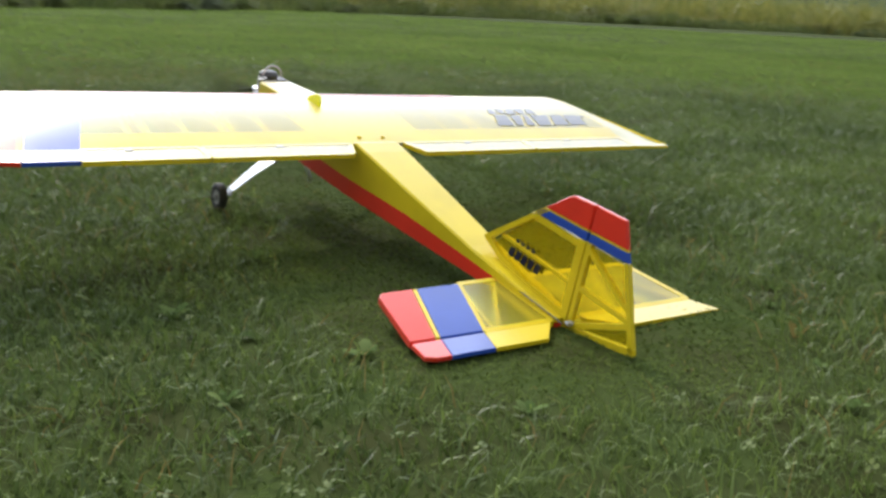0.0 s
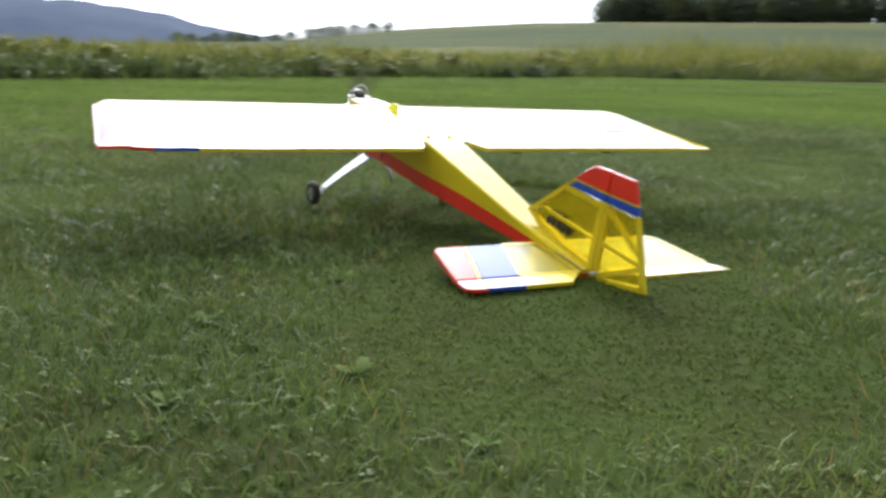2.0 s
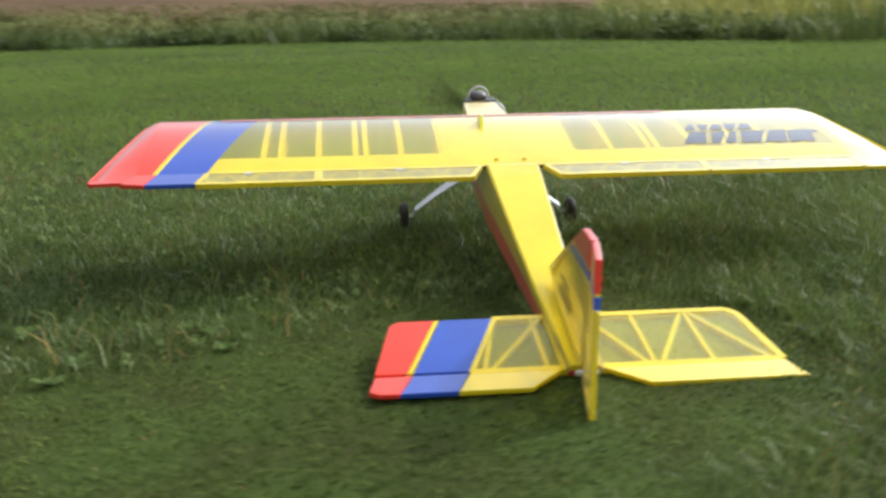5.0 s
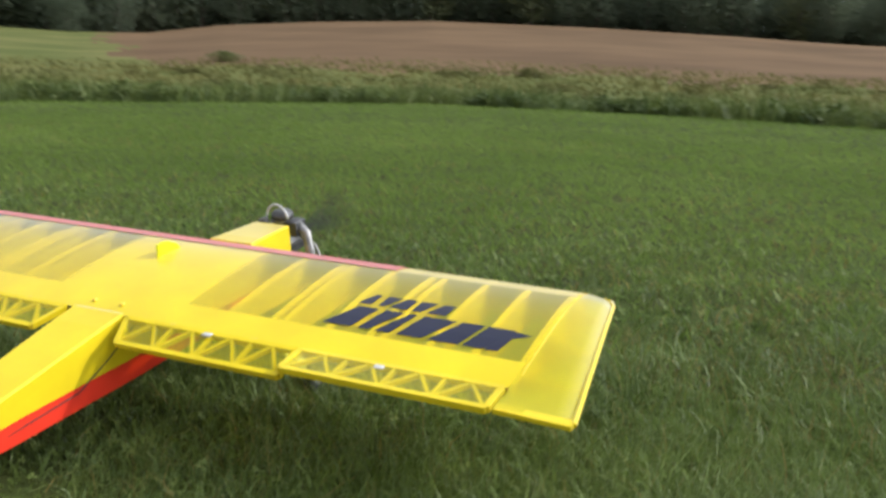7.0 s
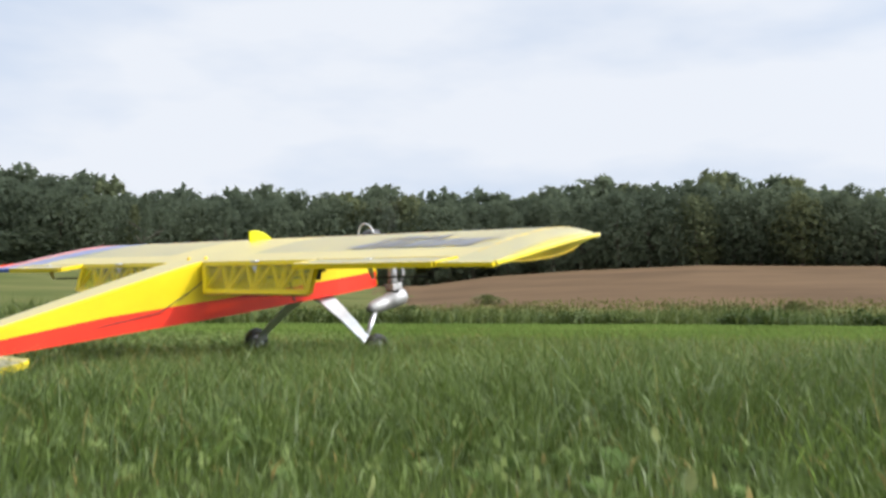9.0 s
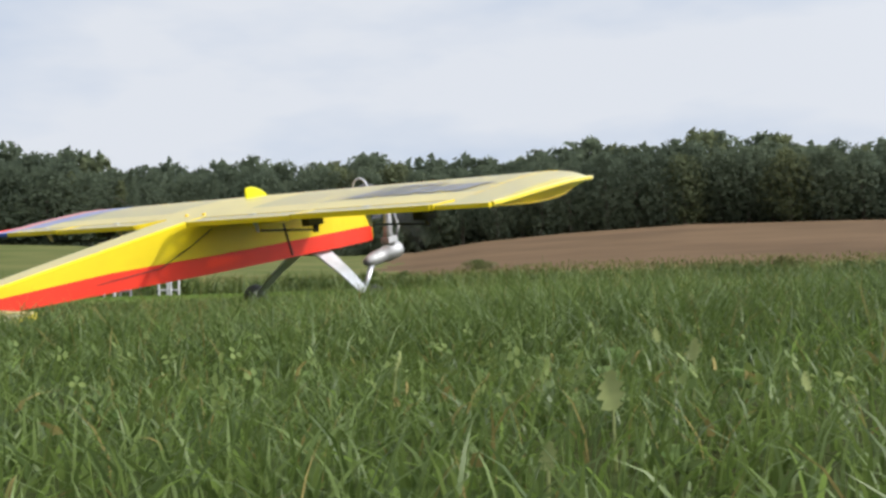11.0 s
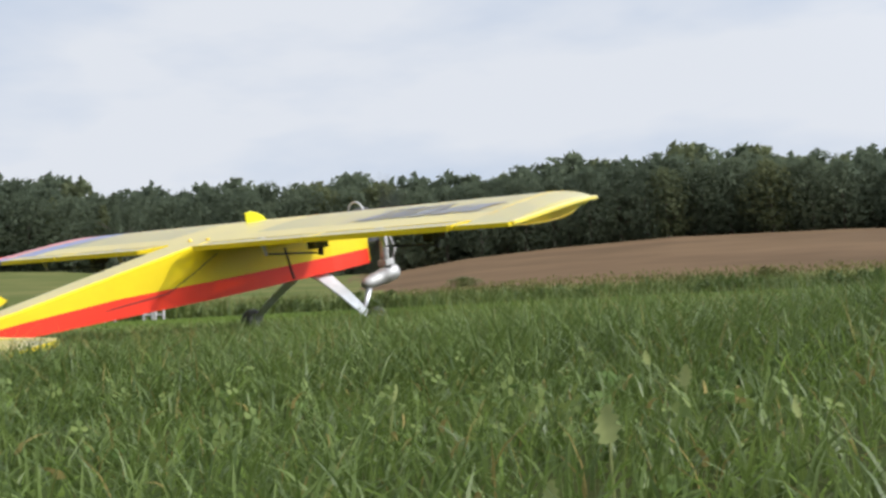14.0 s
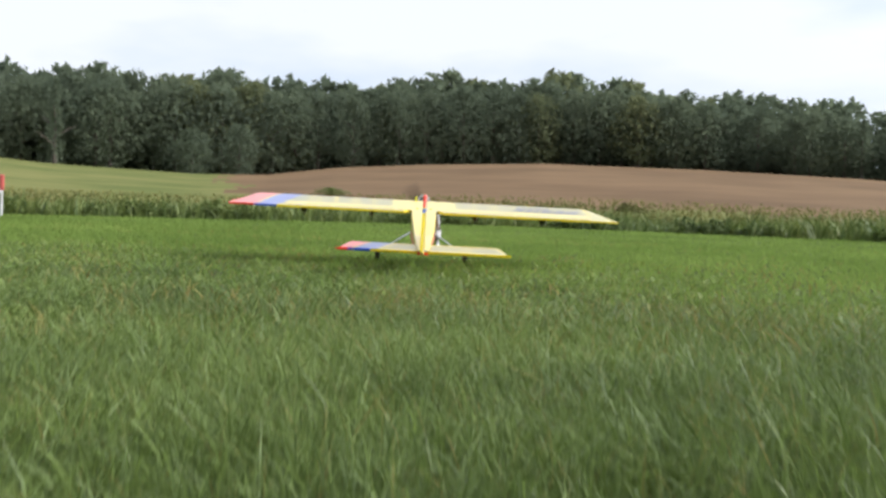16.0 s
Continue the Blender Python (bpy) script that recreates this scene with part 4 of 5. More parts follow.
blades("lawn_grass", p, SOIL, rng.uniform(0.005, 0.014, len(p)), rng.uniform(0.003, 0.006, len(p)), rng.uniform(0.8, 2.6, len(p)), M_FLAT, "flattened grass between the upright blades", 2)
p = scatter(0.2, 3.6, -2.2, 1.0, 600, lambda q: from_eye(q) > 0.2)
lay_grass("dry_grass", p, 0.025, 0.056, 0.0013, 3, "thin straw-coloured dead grass blades", M_STRAW, (0.2, 1.1))
p = scatter(-2.5, 4.0, -2.4, 4.0, 130, lambda q: from_eye(q) > 1.2)
lay_grass("dry_grass", p, 0.02, 0.06, 0.0035, 2, "scattered straw-coloured dead grass blades", M_STRAW, (0.5, 1.3))
p = scatter(-9, 12, -13, 9, 55, lambda q: (patchy(q, 0.9, 4.0) + 0.5 * patchy(q, 2.7, 1.0) > 0.08) & (from_eye(q) > 2))
lay_grass("dry_grass", p, 0.03, 0.055, 0.008, 2, "scattered straw-coloured dead grass blades", M_STRAW, (0.5, 1.4))
p = scatter(-3.7, 0.4, -2.7, 0.6, 3600, lambda q: worn(q, 6.0) & off_track(q))
lay_grass("lawn_grass", p, 0.014, 0.034, 0.0036, 2, "dense short lawn grass blades", M_GRASS, (0.3, 1.6))
p = scatter(0.3, 4.2, -1.7, 1.8, 900, lambda q: (from_eye(q) > 0.8) & (patchy(q, 1.7, 4.0) + 0.7 * patchy(q, 5.1, 2.0) > 0.05) & off_track(q))
blades("broad_weeds", p, SOIL + 0.006, rng.uniform(0.016, 0.036, len(p)), rng.uniform(0.0035, 0.0075, len(p)), rng.uniform(0.4, 1.8, len(p)), M_BROAD, "short broad-leaved weeds among the blades", 3, "weeds")
p = scatter(0.3, 4.2, -1.7, 1.8, 1700, lambda q: (from_eye(q) > 0.4) & (patchy(q, 1.3, 7.0) + 0.6 * patchy(q, 4.3, 5.0) > 0.22) & off_track(q))
blades("dry_grass", p, SOIL + 0.012, rng.uniform(0.01, 0.026, len(p)), rng.uniform(0.002, 0.005, len(p)), rng.uniform(0.8, 2.4, len(p)), M_STRAW, "short withered grass in thin patches of the lawn", 2)
# tall meadow plants along the lawn's edge, and the crop behind them
p = scatter(-24, 40, -16, 30, 130, lambda q: (edge_of(q)[1] > edge_of(q)[0]) & (edge_of(q)[1] < edge_of(q)[0] + 3.5) & (polar(q)[0] < 75) & (polar(q)[0] > -118))
hh = rng.uniform(0.15, 0.6, len(p)) * (1 + 0.6 * patchy(p, 0.35, 1.0) + 0.3 * patchy(p, 1.3, 4.0))
blades("tall_weeds", p, SOIL - 0.05, hh, rng.uniform(0.02, 0.055, len(p)), rng.uniform(0.1, 0.9, len(p)), M_WEED, "tall green weeds edging the mown lawn", 2, "weeds")
p = scatter(-8, 66, -26, 50, 13, lambda q: (edge_of(q)[1] > edge_of(q)[0] + 3) & (edge_of(q)[1] < edge_of(q)[0] + 34) & (polar(q)[0] < -14) & (polar(q)[0] > -118))
hh = rng.uniform(0.55, 1.25, len(p)) * (1 + 0.35 * patchy(p, 0.3, 5.0)) * (1 + 0.75 * np.clip((-polar(p)[0] - 73) / 10, 0, 1))
blades("crop_plants", p, SOIL - 0.2, hh, rng.uniform(0.05, 0.13, len(p)), rng.uniform(0.1, 0.9, len(p)), M_GOLD, "yellow-green standing crop plants", 2, "crop")
p = scatter(-30, 12, 2, 45, 22, lambda q: (edge_of(q)[1] > edge_of(q)[0] + 3) & (edge_of(q)[1] < edge_of(q)[0] + 22) & (polar(q)[0] > -14) & (polar(q)[0] < 75))
hh = rng.uniform(0.14, 0.36, len(p)) * (1 + 0.4 * patchy(p, 0.3, 9.0))
blades("meadow_plants", p, SOIL - 0.25, hh, rng.uniform(0.04, 0.1, len(p)), rng.uniform(0.2, 0.9, len(p)), M_MEADOW, "yellowish rough meadow plants", 2, "weeds")


p = scatter(-46, 14, 8, 66, 12, lambda q: (edge_of(q)[1] > edge_of(q)[0] + 18) & (rng.uniform(0, 1, len(q)) < np.clip((edge_of(q)[0] + 46 - edge_of(q)[1]) / 24, 0, 1)) & (polar(q)[0] > -16) & (polar(q)[0] < 60))
blades("meadow_plants", p, np.array([ground_z(a, d) for a, d in zip(*polar(p))]), rng.uniform(0.1, 0.28, len(p)), rng.uniform(0.05, 0.12, len(p)), rng.uniform(0.2, 0.9, len(p)), M_MEADOW, "sparse yellowish weeds running into the stubble", 2, "weeds")


def clover(name, p, z0, z1, size, label):
    """Small rounded leaflets, three to a stalk, at all tilts."""
    n = len(p)
    cen = np.concatenate([p, rng.uniform(z0, z1, n)[:, None]], 1)
    turn = rng.uniform(0, 2 * np.pi, n)
    tilt = rng.normal(0, 0.75, (n, 2))
    s = rng.uniform(0.6, 1.25, n) * size
    shape = [(0.1, 0.0), (0.55, -0.42), (1.0, -0.36), (1.12, 0.0), (1.0, 0.36), (0.55, 0.42)]
    co = np.zeros((n, 3, 6, 3), np.float32)
    for q in range(3):
        a = turn + q * 2.1
        for k, (u, v) in enumerate(shape):
            x = (np.cos(a) * u - np.sin(a) * v) * s
            y = (np.sin(a) * u + np.cos(a) * v) * s
            co[:, q, k, 0], co[:, q, k, 1] = cen[:, 0] + x, cen[:, 1] + y
            co[:, q, k, 2] = cen[:, 2] + x * tilt[:, 0] + y * tilt[:, 1] + abs(v) * s * 0.3
    tri = np.array([(0, 1, 3), (1, 2, 3), (0, 3, 5), (3, 4, 5)])
    f = (np.arange(n * 3)[:, None, None] * 6 + tri[None]).reshape(-1).astype(np.int32)
    me = bpy.data.meshes.new(name)
    me.vertices.add(n * 18)
    me.vertices.foreach_set("co", co.reshape(-1))
    nt = len(f) // 3
    me.loops.add(nt * 3)
    me.loops.foreach_set("vertex_index", f)
    me.polygons.add(nt)
    me.polygons.foreach_set("loop_start", np.arange(nt, dtype=np.int32) * 3)
    me.materials.append(M_BROAD)
    me.update(calc_edges=True)
    return tagged(new(name, me), label, "clover", kind="stuff")


p = scatter(0.2, 3.4, -2.2, 1.2, 1500, lambda q: (from_eye(q) > 0.42) & (rng.uniform(0, 1, len(q)) < np.clip((2.9 - from_eye(q)) / 2.2, 0, 1)) & (patchy(q, 1.9, 2.0) + 0.5 * patchy(q, 6.0, 1.0) > 0.0) & off_track(q))
clover("clover", p, SOIL + 0.01, SOIL + 0.036, 0.004, "low clover leaves among the grass")
p = scatter(-5.0, 5.2, -5.0, 3.5, 450, lambda q: (from_eye(q) > 1.8) & (reach(q) < 4) & (patchy(q, 1.5, 6.0) > 0.05) & off_track(q))
clover("clover", p, SOIL + 0.015, SOIL + 0.04, 0.0075, "low clover leaves among the grass")
p = scatter(-0.5, 5.5, -1.6, 3.2, 420, lambda q: (from_eye(q) > 1.5) & (patchy(q, 1.1, 9.0) + 0.6 * patchy(q, 4.2, 7.0) > 0.02) & off_track(q))
clover("clover", p, SOIL + 0.012, SOIL + 0.036, 0.0066, "low clover leaves among the grass")


def broad_leaf(n_leaves, size, seed):
    """A low rosette of lobed leaves."""
    r = random.Random(seed)
    verts, faces = [], []
    for q in range(n_leaves):
        a = 2 * math.pi * q / n_leaves + r.uniform(-0.4, 0.4)
        ln, up = size * r.uniform(0.7, 1.2), r.uniform(0.35, 1.1)
        d, s = Vector((math.cos(a), math.sin(a), 0)), Vector((-math.sin(a), math.cos(a), 0))
        k0 = len(verts)
        m = 7
        for k in range(m):
            f = k / (m - 1)
            w = ln * (0.05 + 0.2 * math.sin(math.pi * min(f * 1.02, 1)) ** 0.8 * (1.0 if k % 2 else 0.62))
            c = d * ln * f * (1 - 0.3 * f) + Vector((0, 0, ln * up * f * (1 - 0.55 * f)))
            verts += [c - s * w, c + Vector((0, 0, -0.1 * w)), c + s * w]
        for k in range(m - 1):
            b = k0 + 3 * k
            faces += [(b, b + 1, b + 4, b + 3), (b + 1, b + 2, b + 5, b + 4)]
    return verts, faces


protos = []
for k in range(4):
    ob = mesh_ob("weed_plant", *broad_leaf(5 + k, 0.05, 40 + k), M_LEAF, smooth=True)
    tagged(ob, "low broad-leaved weed in the grass", "weed", "weeds in the lawn")
    protos.append(ob)
spots = [(1.815, -1.5, 0.62), (1.87, -1.56, 0.5), (1.62, -1.42, 0.55), (1.98, -1.35, 0.6), (1.45, -1.35, 0.6), (1.72, -1.2, 0.6), (2.02, -1.1, 0.7)]
for k in range(270):
    x, y = rng.uniform(-3.0, 3.4), rng.uniform(-2.5, 2.2)
    if math.hypot(x - EYE[0], y - EYE[1]) > 0.32 and off_track(np.array([[x, y]]))[0]:
        spots.append((x, y, rng.uniform(0.45, 1.0)))
for k in range(95):
    x, y = rng.uniform(1.2, 3.3), rng.uniform(-1.5, 0.3)
    if math.hypot(x - EYE[0], y - EYE[1]) > 0.38:
        spots.append((x, y, rng.uniform(0.45, 0.95)))
for k, (x, y, s) in enumerate(spots):
    m = pose(x, y, SOIL, 0, 0, rng.uniform(0, 360))
    if math.hypot(x - EYE[0], y - EYE[1]) < 0.62:
        s *= 0.6
    ob = protos[k % 4]
    if k < 4:
        ob.matrix_basis = m @ Matrix.Scale(s, 4)
    else:
        cp = copy_thing(ob, m)
        cp.scale = (s, s, s)


def upright_leaf(x, y, top, width, turn, mat, label):
    """One stalked, lobed leaf held up among the blades, curled a little along its length."""
    ob = tagged(new("broad_leaf"), label, "leaf", "broad leaves held up in the grass")
    ob.matrix_basis = pose(x, y, SOIL, 0, 0, turn)
    width *= 0.8
    half = [0.1, 0.75, 0.5, 1.0, 0.55, 0.9, 0.35, 0.5, 0.05]
    v, f = [], []
    for k, h in enumerate(half):
        g = k / (len(half) - 1)
        z, dy = top - SOIL - width * 1.25 * (1 - g), 0.35 * width * math.sin(2.2 * g)
        v += [(-h * width / 2, dy - 0.12 * width * h, z - 0.1 * width * (k % 2)), (0, dy, z), (h * width / 2 * 0.85, dy - 0.2 * width * h, z + 0.08 * width * (k % 2))]
    for k in range(len(half) - 1):
        a = 3 * k
        f += [(a, a + 1, a + 4, a + 3), (a + 1, a + 2, a + 5, a + 4)]
    mesh_ob("blade", v, f, mat, ob, smooth=True, solid=False)
    mesh_ob("stalk", *tube([(0, -0.004, 0), (0, -0.002, (top - SOIL) * 0.3), (0, 0, top - SOIL - width * 1.2)], 0.0007, 5), mat, ob)


M_PALE = leafy("pale_leaf_undersides", (0.2, 0.235, 0.085), (0.34, 0.36, 0.15), through=0.3, rough=0.8, scale=60.0, spec=0.08)
for x, y, top, width, turn in ((1.79, -1.51, 0.02, 0.016, 38), (1.816, -1.596, 0.006, 0.009, 20), (1.829, -1.401, 0.012, 0.009, 75), (1.74, -1.33, 0.022, 0.013, 10), (1.62, -1.45, 0.02, 0.012, -60),
                               (1.93, -1.3, 0.012, 0.012, 30), (1.6, -1.1, 0.016, 0.013, 70), (1.7, -0.85, 0.022, 0.015, 20)):
    upright_leaf(x, y, top, width, turn, M_PALE, "pale lobed leaf standing among the grass blades")


# ---- woodland on the crest ----
def crown(seed, h, w, n, conifer=False, leaf=1.0):
    """Leaf clumps on many uneven lobes from the skirt to the top: arrays of verts and triangles."""
    r = np.random.default_rng(seed)
    lobes = []
    k = 16
    for i in range(k):
        f = (i + 0.5) / k
        rad = w * 0.5 * (1 - 0.9 * abs(f - 0.45) ** 1.6 * 2) if not conifer else w * 0.5 * (1.05 - f)
        a = i * 2.4 + r.uniform(-0.6, 0.6)
        off = rad * (0.5 if not conifer else 0.25)
        lobes.append((off * np.cos(a), off * np.sin(a), h * (0.06 + 0.84 * f), rad * r.uniform(0.55, 0.78) + 0.3))
    lobes = np.array(lobes)
    pick = r.integers(0, k, n)
    v = r.normal(size=(n, 3))
    v /= np.linalg.norm(v, axis=1)[:, None]
    c = lobes[pick, :3] + v * (lobes[pick, 3] * r.uniform(0.62, 1.1, n) * (1 + 0.12 * (r.uniform(0, 1, n) > 0.93)))[:, None] * np.array([1, 1, 0.8])
    c[:, 2] = np.clip(c[:, 2], 0.1, None)
    s = r.uniform(0.1, 0.25, n) * w / 7 * leaf
    nn = v + r.normal(0, 0.95, (n, 3))
    t1 = np.cross(nn, r.normal(size=(n, 3)))
    t1 /= np.linalg.norm(t1, axis=1)[:, None]
    t2 = np.cross(nn, t1)
    t2 /= np.linalg.norm(t2, axis=1)[:, None]
    t1, t2 = t1 * (s * r.uniform(0.9, 1.7, n))[:, None], t2 * (s * r.uniform(0.9, 1.7, n))[:, None]
    co = np.stack([c + t1 * 1.2, c - t1 * 0.7 + t2, c - t1 * 0.7 - t2], 1)
    verts = co.reshape(-1, 3)
    base = np.arange(n)[:, None] * 3
    faces = base + np.array([0, 1, 2])
    return verts, faces


def trunk_of(h, w):
    pc = [tube([(0, 0, -0.6), (0.05, 0.03, h * 0.3), (-0.05, 0, h * 0.6), (0, 0, h * 0.85)], [w * 0.045, w * 0.035, w * 0.022, w * 0.008], 6)]
    for q in range(5):
        a, z = 2.4 * q, h * (0.25 + 0.1 * q)
        pc.append(tube([(0, 0, z), (math.cos(a) * w * 0.18, math.sin(a) * w * 0.18, z + h * 0.1), (math.cos(a) * w * 0.32, math.sin(a) * w * 0.32, z + h * 0.15)], [w * 0.016, w * 0.01, w * 0.004], 5))
    return joined(*pc)


kinds = [crown(11 + k, 13.0, 9.5, 2800, False, 0.72) for k in range(5)] + [crown(31, 15.0, 7.0, 1300, True)]
far_kinds = [crown(51 + k, 13.0, 9.5, 800, False, 1.5) for k in range(3)]
clump_kinds = [crown(71 + k, 13.0, 9.5, 200, False, 2.1) for k in range(4)]
TOPS = [(-118, 5.2), (-79, 4.4), (-76, 2.4), (-30, 2.0), (-22, 1.2), (-14, 3.55), (-10, 5.15), (0, 6.15), (7, 6.85), (12, 7.35), (16, 7.8), (19, 8.15), (22, 8.65), (26.3, 8.75), (31, 8.6), (35, 8.35), (39, 8.05), (43, 8.55), (46, 8.45), (48, 8.15), (51, 8.3), (54, 7.95), (57, 7.8), (61, 8.65), (70, 9.15), (85, 7.95)]


def tree_base(az, d):
    a = radians(az)
    return Vector((CX - d * math.sin(a), CY + d * math.cos(a), ground_z(az, d)))


def clumps(name, places, mat, label, category):
    """Leafy clumps of weeds or crop, all in one mesh. places: x, y, ground, height, width."""
    V, Fc, n0 = [], [], 0
    for k, (x, y, z, h, w) in enumerate(places):
        v, f = clump_kinds[k % 4]
        t = rng.uniform(0, 6.28)
        R = np.array([[math.cos(t) * w / 9.5, -math.sin(t) * w / 9.5, 0], [math.sin(t) * w / 9.5, math.cos(t) * w / 9.5, 0], [0, 0, h / 13.0]])
        V.append(v @ R.T + np.array((x, y, z)))
        Fc.append(f + n0)
        n0 += len(v)
    verts, faces = np.concatenate(V), np.concatenate(Fc)
    return tagged(mesh_ob(name, verts.tolist(), faces.tolist(), mat, solid=False), label, category, kind="stuff")


def clump_places(az0, az1, near, far, n, h0, h1, w0, w1, gaps):
    out = []
    for k in range(n):
        az, off = rng.uniform(az0, az1), near + (far - near) * rng.uniform() ** 1.4
        d = curve(az, EDGE) + off
        q = tree_base(az, d)
        bulk = 1 + 0.55 * noise.noise(Vector((q.x * 0.45, q.y * 0.45, 2.0))) + 0.3 * noise.noise(Vector((q.x * 1.6, q.y * 1.6, 5.0)))
        if bulk > gaps:
            out.append((q.x, q.y, q.z - 0.04, rng.uniform(h0, h1) * bulk, rng.uniform(w0, w1)))
    return out


clumps("leafy_weeds", clump_places(-118, 75, 0.2, 2.6, 700, 0.18, 0.42, 0.25, 0.65, 0.85), M_WEED, "ragged leafy weeds edging the mown lawn", "weeds")
clumps("leafy_crop", clump_places(-116, -30, 2.6, 14.0, 760, 0.4, 0.8, 0.5, 1.1, 0.7), M_GOLD, "yellow-green leafy standing crop", "crop")
clumps("leafy_meadow", clump_places(-14, 74, 2.5, 30.0, 420, 0.16, 0.42, 0.5, 1.6, 0.95), M_MEADOW, "yellowish tufts in the rough meadow", "weeds")


def build_woodland():
    V, Fc, shade = [], [], []
    n0 = 0
    trunks = []
    az = -116.0
    while az < 82:
        if -79 < az < -14:
            az = -14.0
        for row in range(4):
            cd = curve(az, CREST_D)
            d = cd + (4, 12, 26, 8)[row] + rng.uniform(-3, 3)
            a = az + rng.uniform(-0.7, 0.7) + (0.7 if row == 3 else 0)
            b = tree_base(a, d)
            goal = d * math.tan(radians(curve(a, TOPS))) - b.z + 0.3
            h = max(goal * (0.8, 0.9, 0.945, 0.45)[row] * rng.uniform(0.9, 1.04), 4)
            kind = 5 if rng.uniform() < 0.12 else int(rng.integers(0, 5))
            v, f = kinds[kind] if az > -30 and row < 2 else far_kinds[kind % 3]
            ph = 15.0 if kind == 5 and az > -30 and row < 2 else 13.0
            sc = h / ph
            wd = sc * rng.uniform(0.82, 1.22) * (1 if row < 3 else 1.6)
            t = rng.uniform(0, 6.28)
            R = np.array([[math.cos(t) * wd, -math.sin(t) * wd, 0], [math.sin(t) * wd, math.cos(t) * wd, 0], [0, 0, sc]])
            V.append(v @ R.T + np.array(b))
            Fc.append(f + n0)
            n0 += len(v)
            shade += [np.full(len(f), 1 if rng.uniform() < 0.16 else 0, np.int32)]
            if row == 0:
                tv, tf = trunk_of(h * 0.8, h * 0.6)
                trunks.append(([Vector(q) + b for q in tv], tf))
        az += 1.4 if az > -30 else 0.62
    verts, faces = np.concatenate(V), np.concatenate(Fc)
    me = bpy.data.meshes.new("woodland")
    me.vertices.add(len(verts))
    me.vertices.foreach_set("co", verts.astype(np.float32).reshape(-1))
    me.loops.add(len(faces) * 3)
    me.loops.foreach_set("vertex_index", faces.astype(np.int32).reshape(-1))
    me.polygons.add(len(faces))
    me.polygons.foreach_set("loop_start", np.arange(len(faces), dtype=np.int32) * 3)
    me.materials.append(M_TREE)
    me.materials.append(M_TREE_PALE)
    me.polygons.foreach_set("material_index", np.concatenate(shade))
    me.update(calc_edges=True)
    wood = tagged(new("woodland", me), "dark green mixed woodland along the field's crest", "woodland", kind="stuff")
    mesh_ob("trunks", *joined(*trunks), M_BARK, wood, "brown tree trunks")
    tagged(wood.children[0], kind="stuff")


build_woodland()


def lone_tree(az, d, h, kind, w=1.0, label="green leafy tree standing by the field", sink=0.12):
    b = tree_base(az, d)
    v, f = kinds[kind]
    s = h / (15.0 if kind == 5 else 13.0)
    tr = tagged(new("tree"), label, "tree", "trees by the fields")
    tr.location = b - Vector((0, 0, h * sink))
    tr.rotation_euler.z = az
    mesh_ob("crown", [tuple(q) for q in v * np.array([s * w, s * w, s])], [tuple(int(i) for i in q) for q in f], M_TREE, tr)
    mesh_ob("trunk", *trunk_of(h * 0.8, h * 0.6), M_BARK, tr)
    return tr


for az, d, h, kind, w in ((43.6, 178, 22.6, 0, 0.5), (45.9, 180, 21.0, 3, 0.45), (42.6, 160, 9.5, 1, 0.9), (45.2, 158, 8.5, 2, 1.1), (52.5, 160, 16.5, 5, 0.6), (57, 162, 16.5, 5, 0.6)):
    lone_tree(az, d, h, kind, w)
for az, d, h, kind, w in ((-35.6, 300, 6, 1, 2.0), (-36.7, 300, 8, 3, 1.7), (-37.8, 305, 9, 2, 1.8), (-38.9, 302, 8.5, 4, 1.8), (-40.0, 300, 8, 0, 1.7), (-41.2, 310, 6.5, 3, 2.0), (-42.2, 310, 5, 1, 2.2), (-15.2, 205, 11, 0, 1.0), (-17.8, 215, 9, 4, 1.2), (-21.5, 230, 8, 1, 1.3), (-23.4, 240, 7, 0, 1.5), (-27, 320, 8, 2, 1.4), (-19.5, 210, 8, 2, 0.9), (-16.5, 205, 7, 3, 1.4)):
    lone_tree(az, d, h, kind, w, "distant dark leafy tree beyond the crop", 0.25)
az = -55.0
while az > -67.5:
    lone_tree(az, 415 - 3 * (-55 - az) + rng.uniform(-8, 8), rng.uniform(3.5, 6.5) + 1.5 * math.exp(-((az + 65) / 2) ** 2), int(rng.integers(0, 5)), rng.uniform(1.5, 2.4), "distant shrub of a hedge on the slope", 0.35)
    az -= rng.uniform(0.5, 1.1)
b = tree_base(36.9, 60)
bush = tagged(new("bush"), "low brown-green bush in the stubble", "bush")
bush.location = b
v, f = kinds[2]
mesh_ob("leaves", [tuple(q) for q in v * np.array([0.24, 0.24, 0.05])], [tuple(int(i) for i in q) for q in f], M_WEED, bush)


for az, wd, ht in ((-74.3, 0.13, 0.034), (-72.4, 0.09, 0.026)):
    bush = tagged(new("bush"), "low dark green bush at the lawn's edge", "bush", "bushes at the lawn's edge")
    bush.location = tree_base(az, curve(az, EDGE) + 0.3) - Vector((0, 0, 0.1))
    v, f = kinds[int(-az) % 5]
    mesh_ob("leaves", [tuple(q) for q in v * np.array([wd, wd, ht])], [tuple(int(i) for i in q) for q in f], M_TREE, bush)


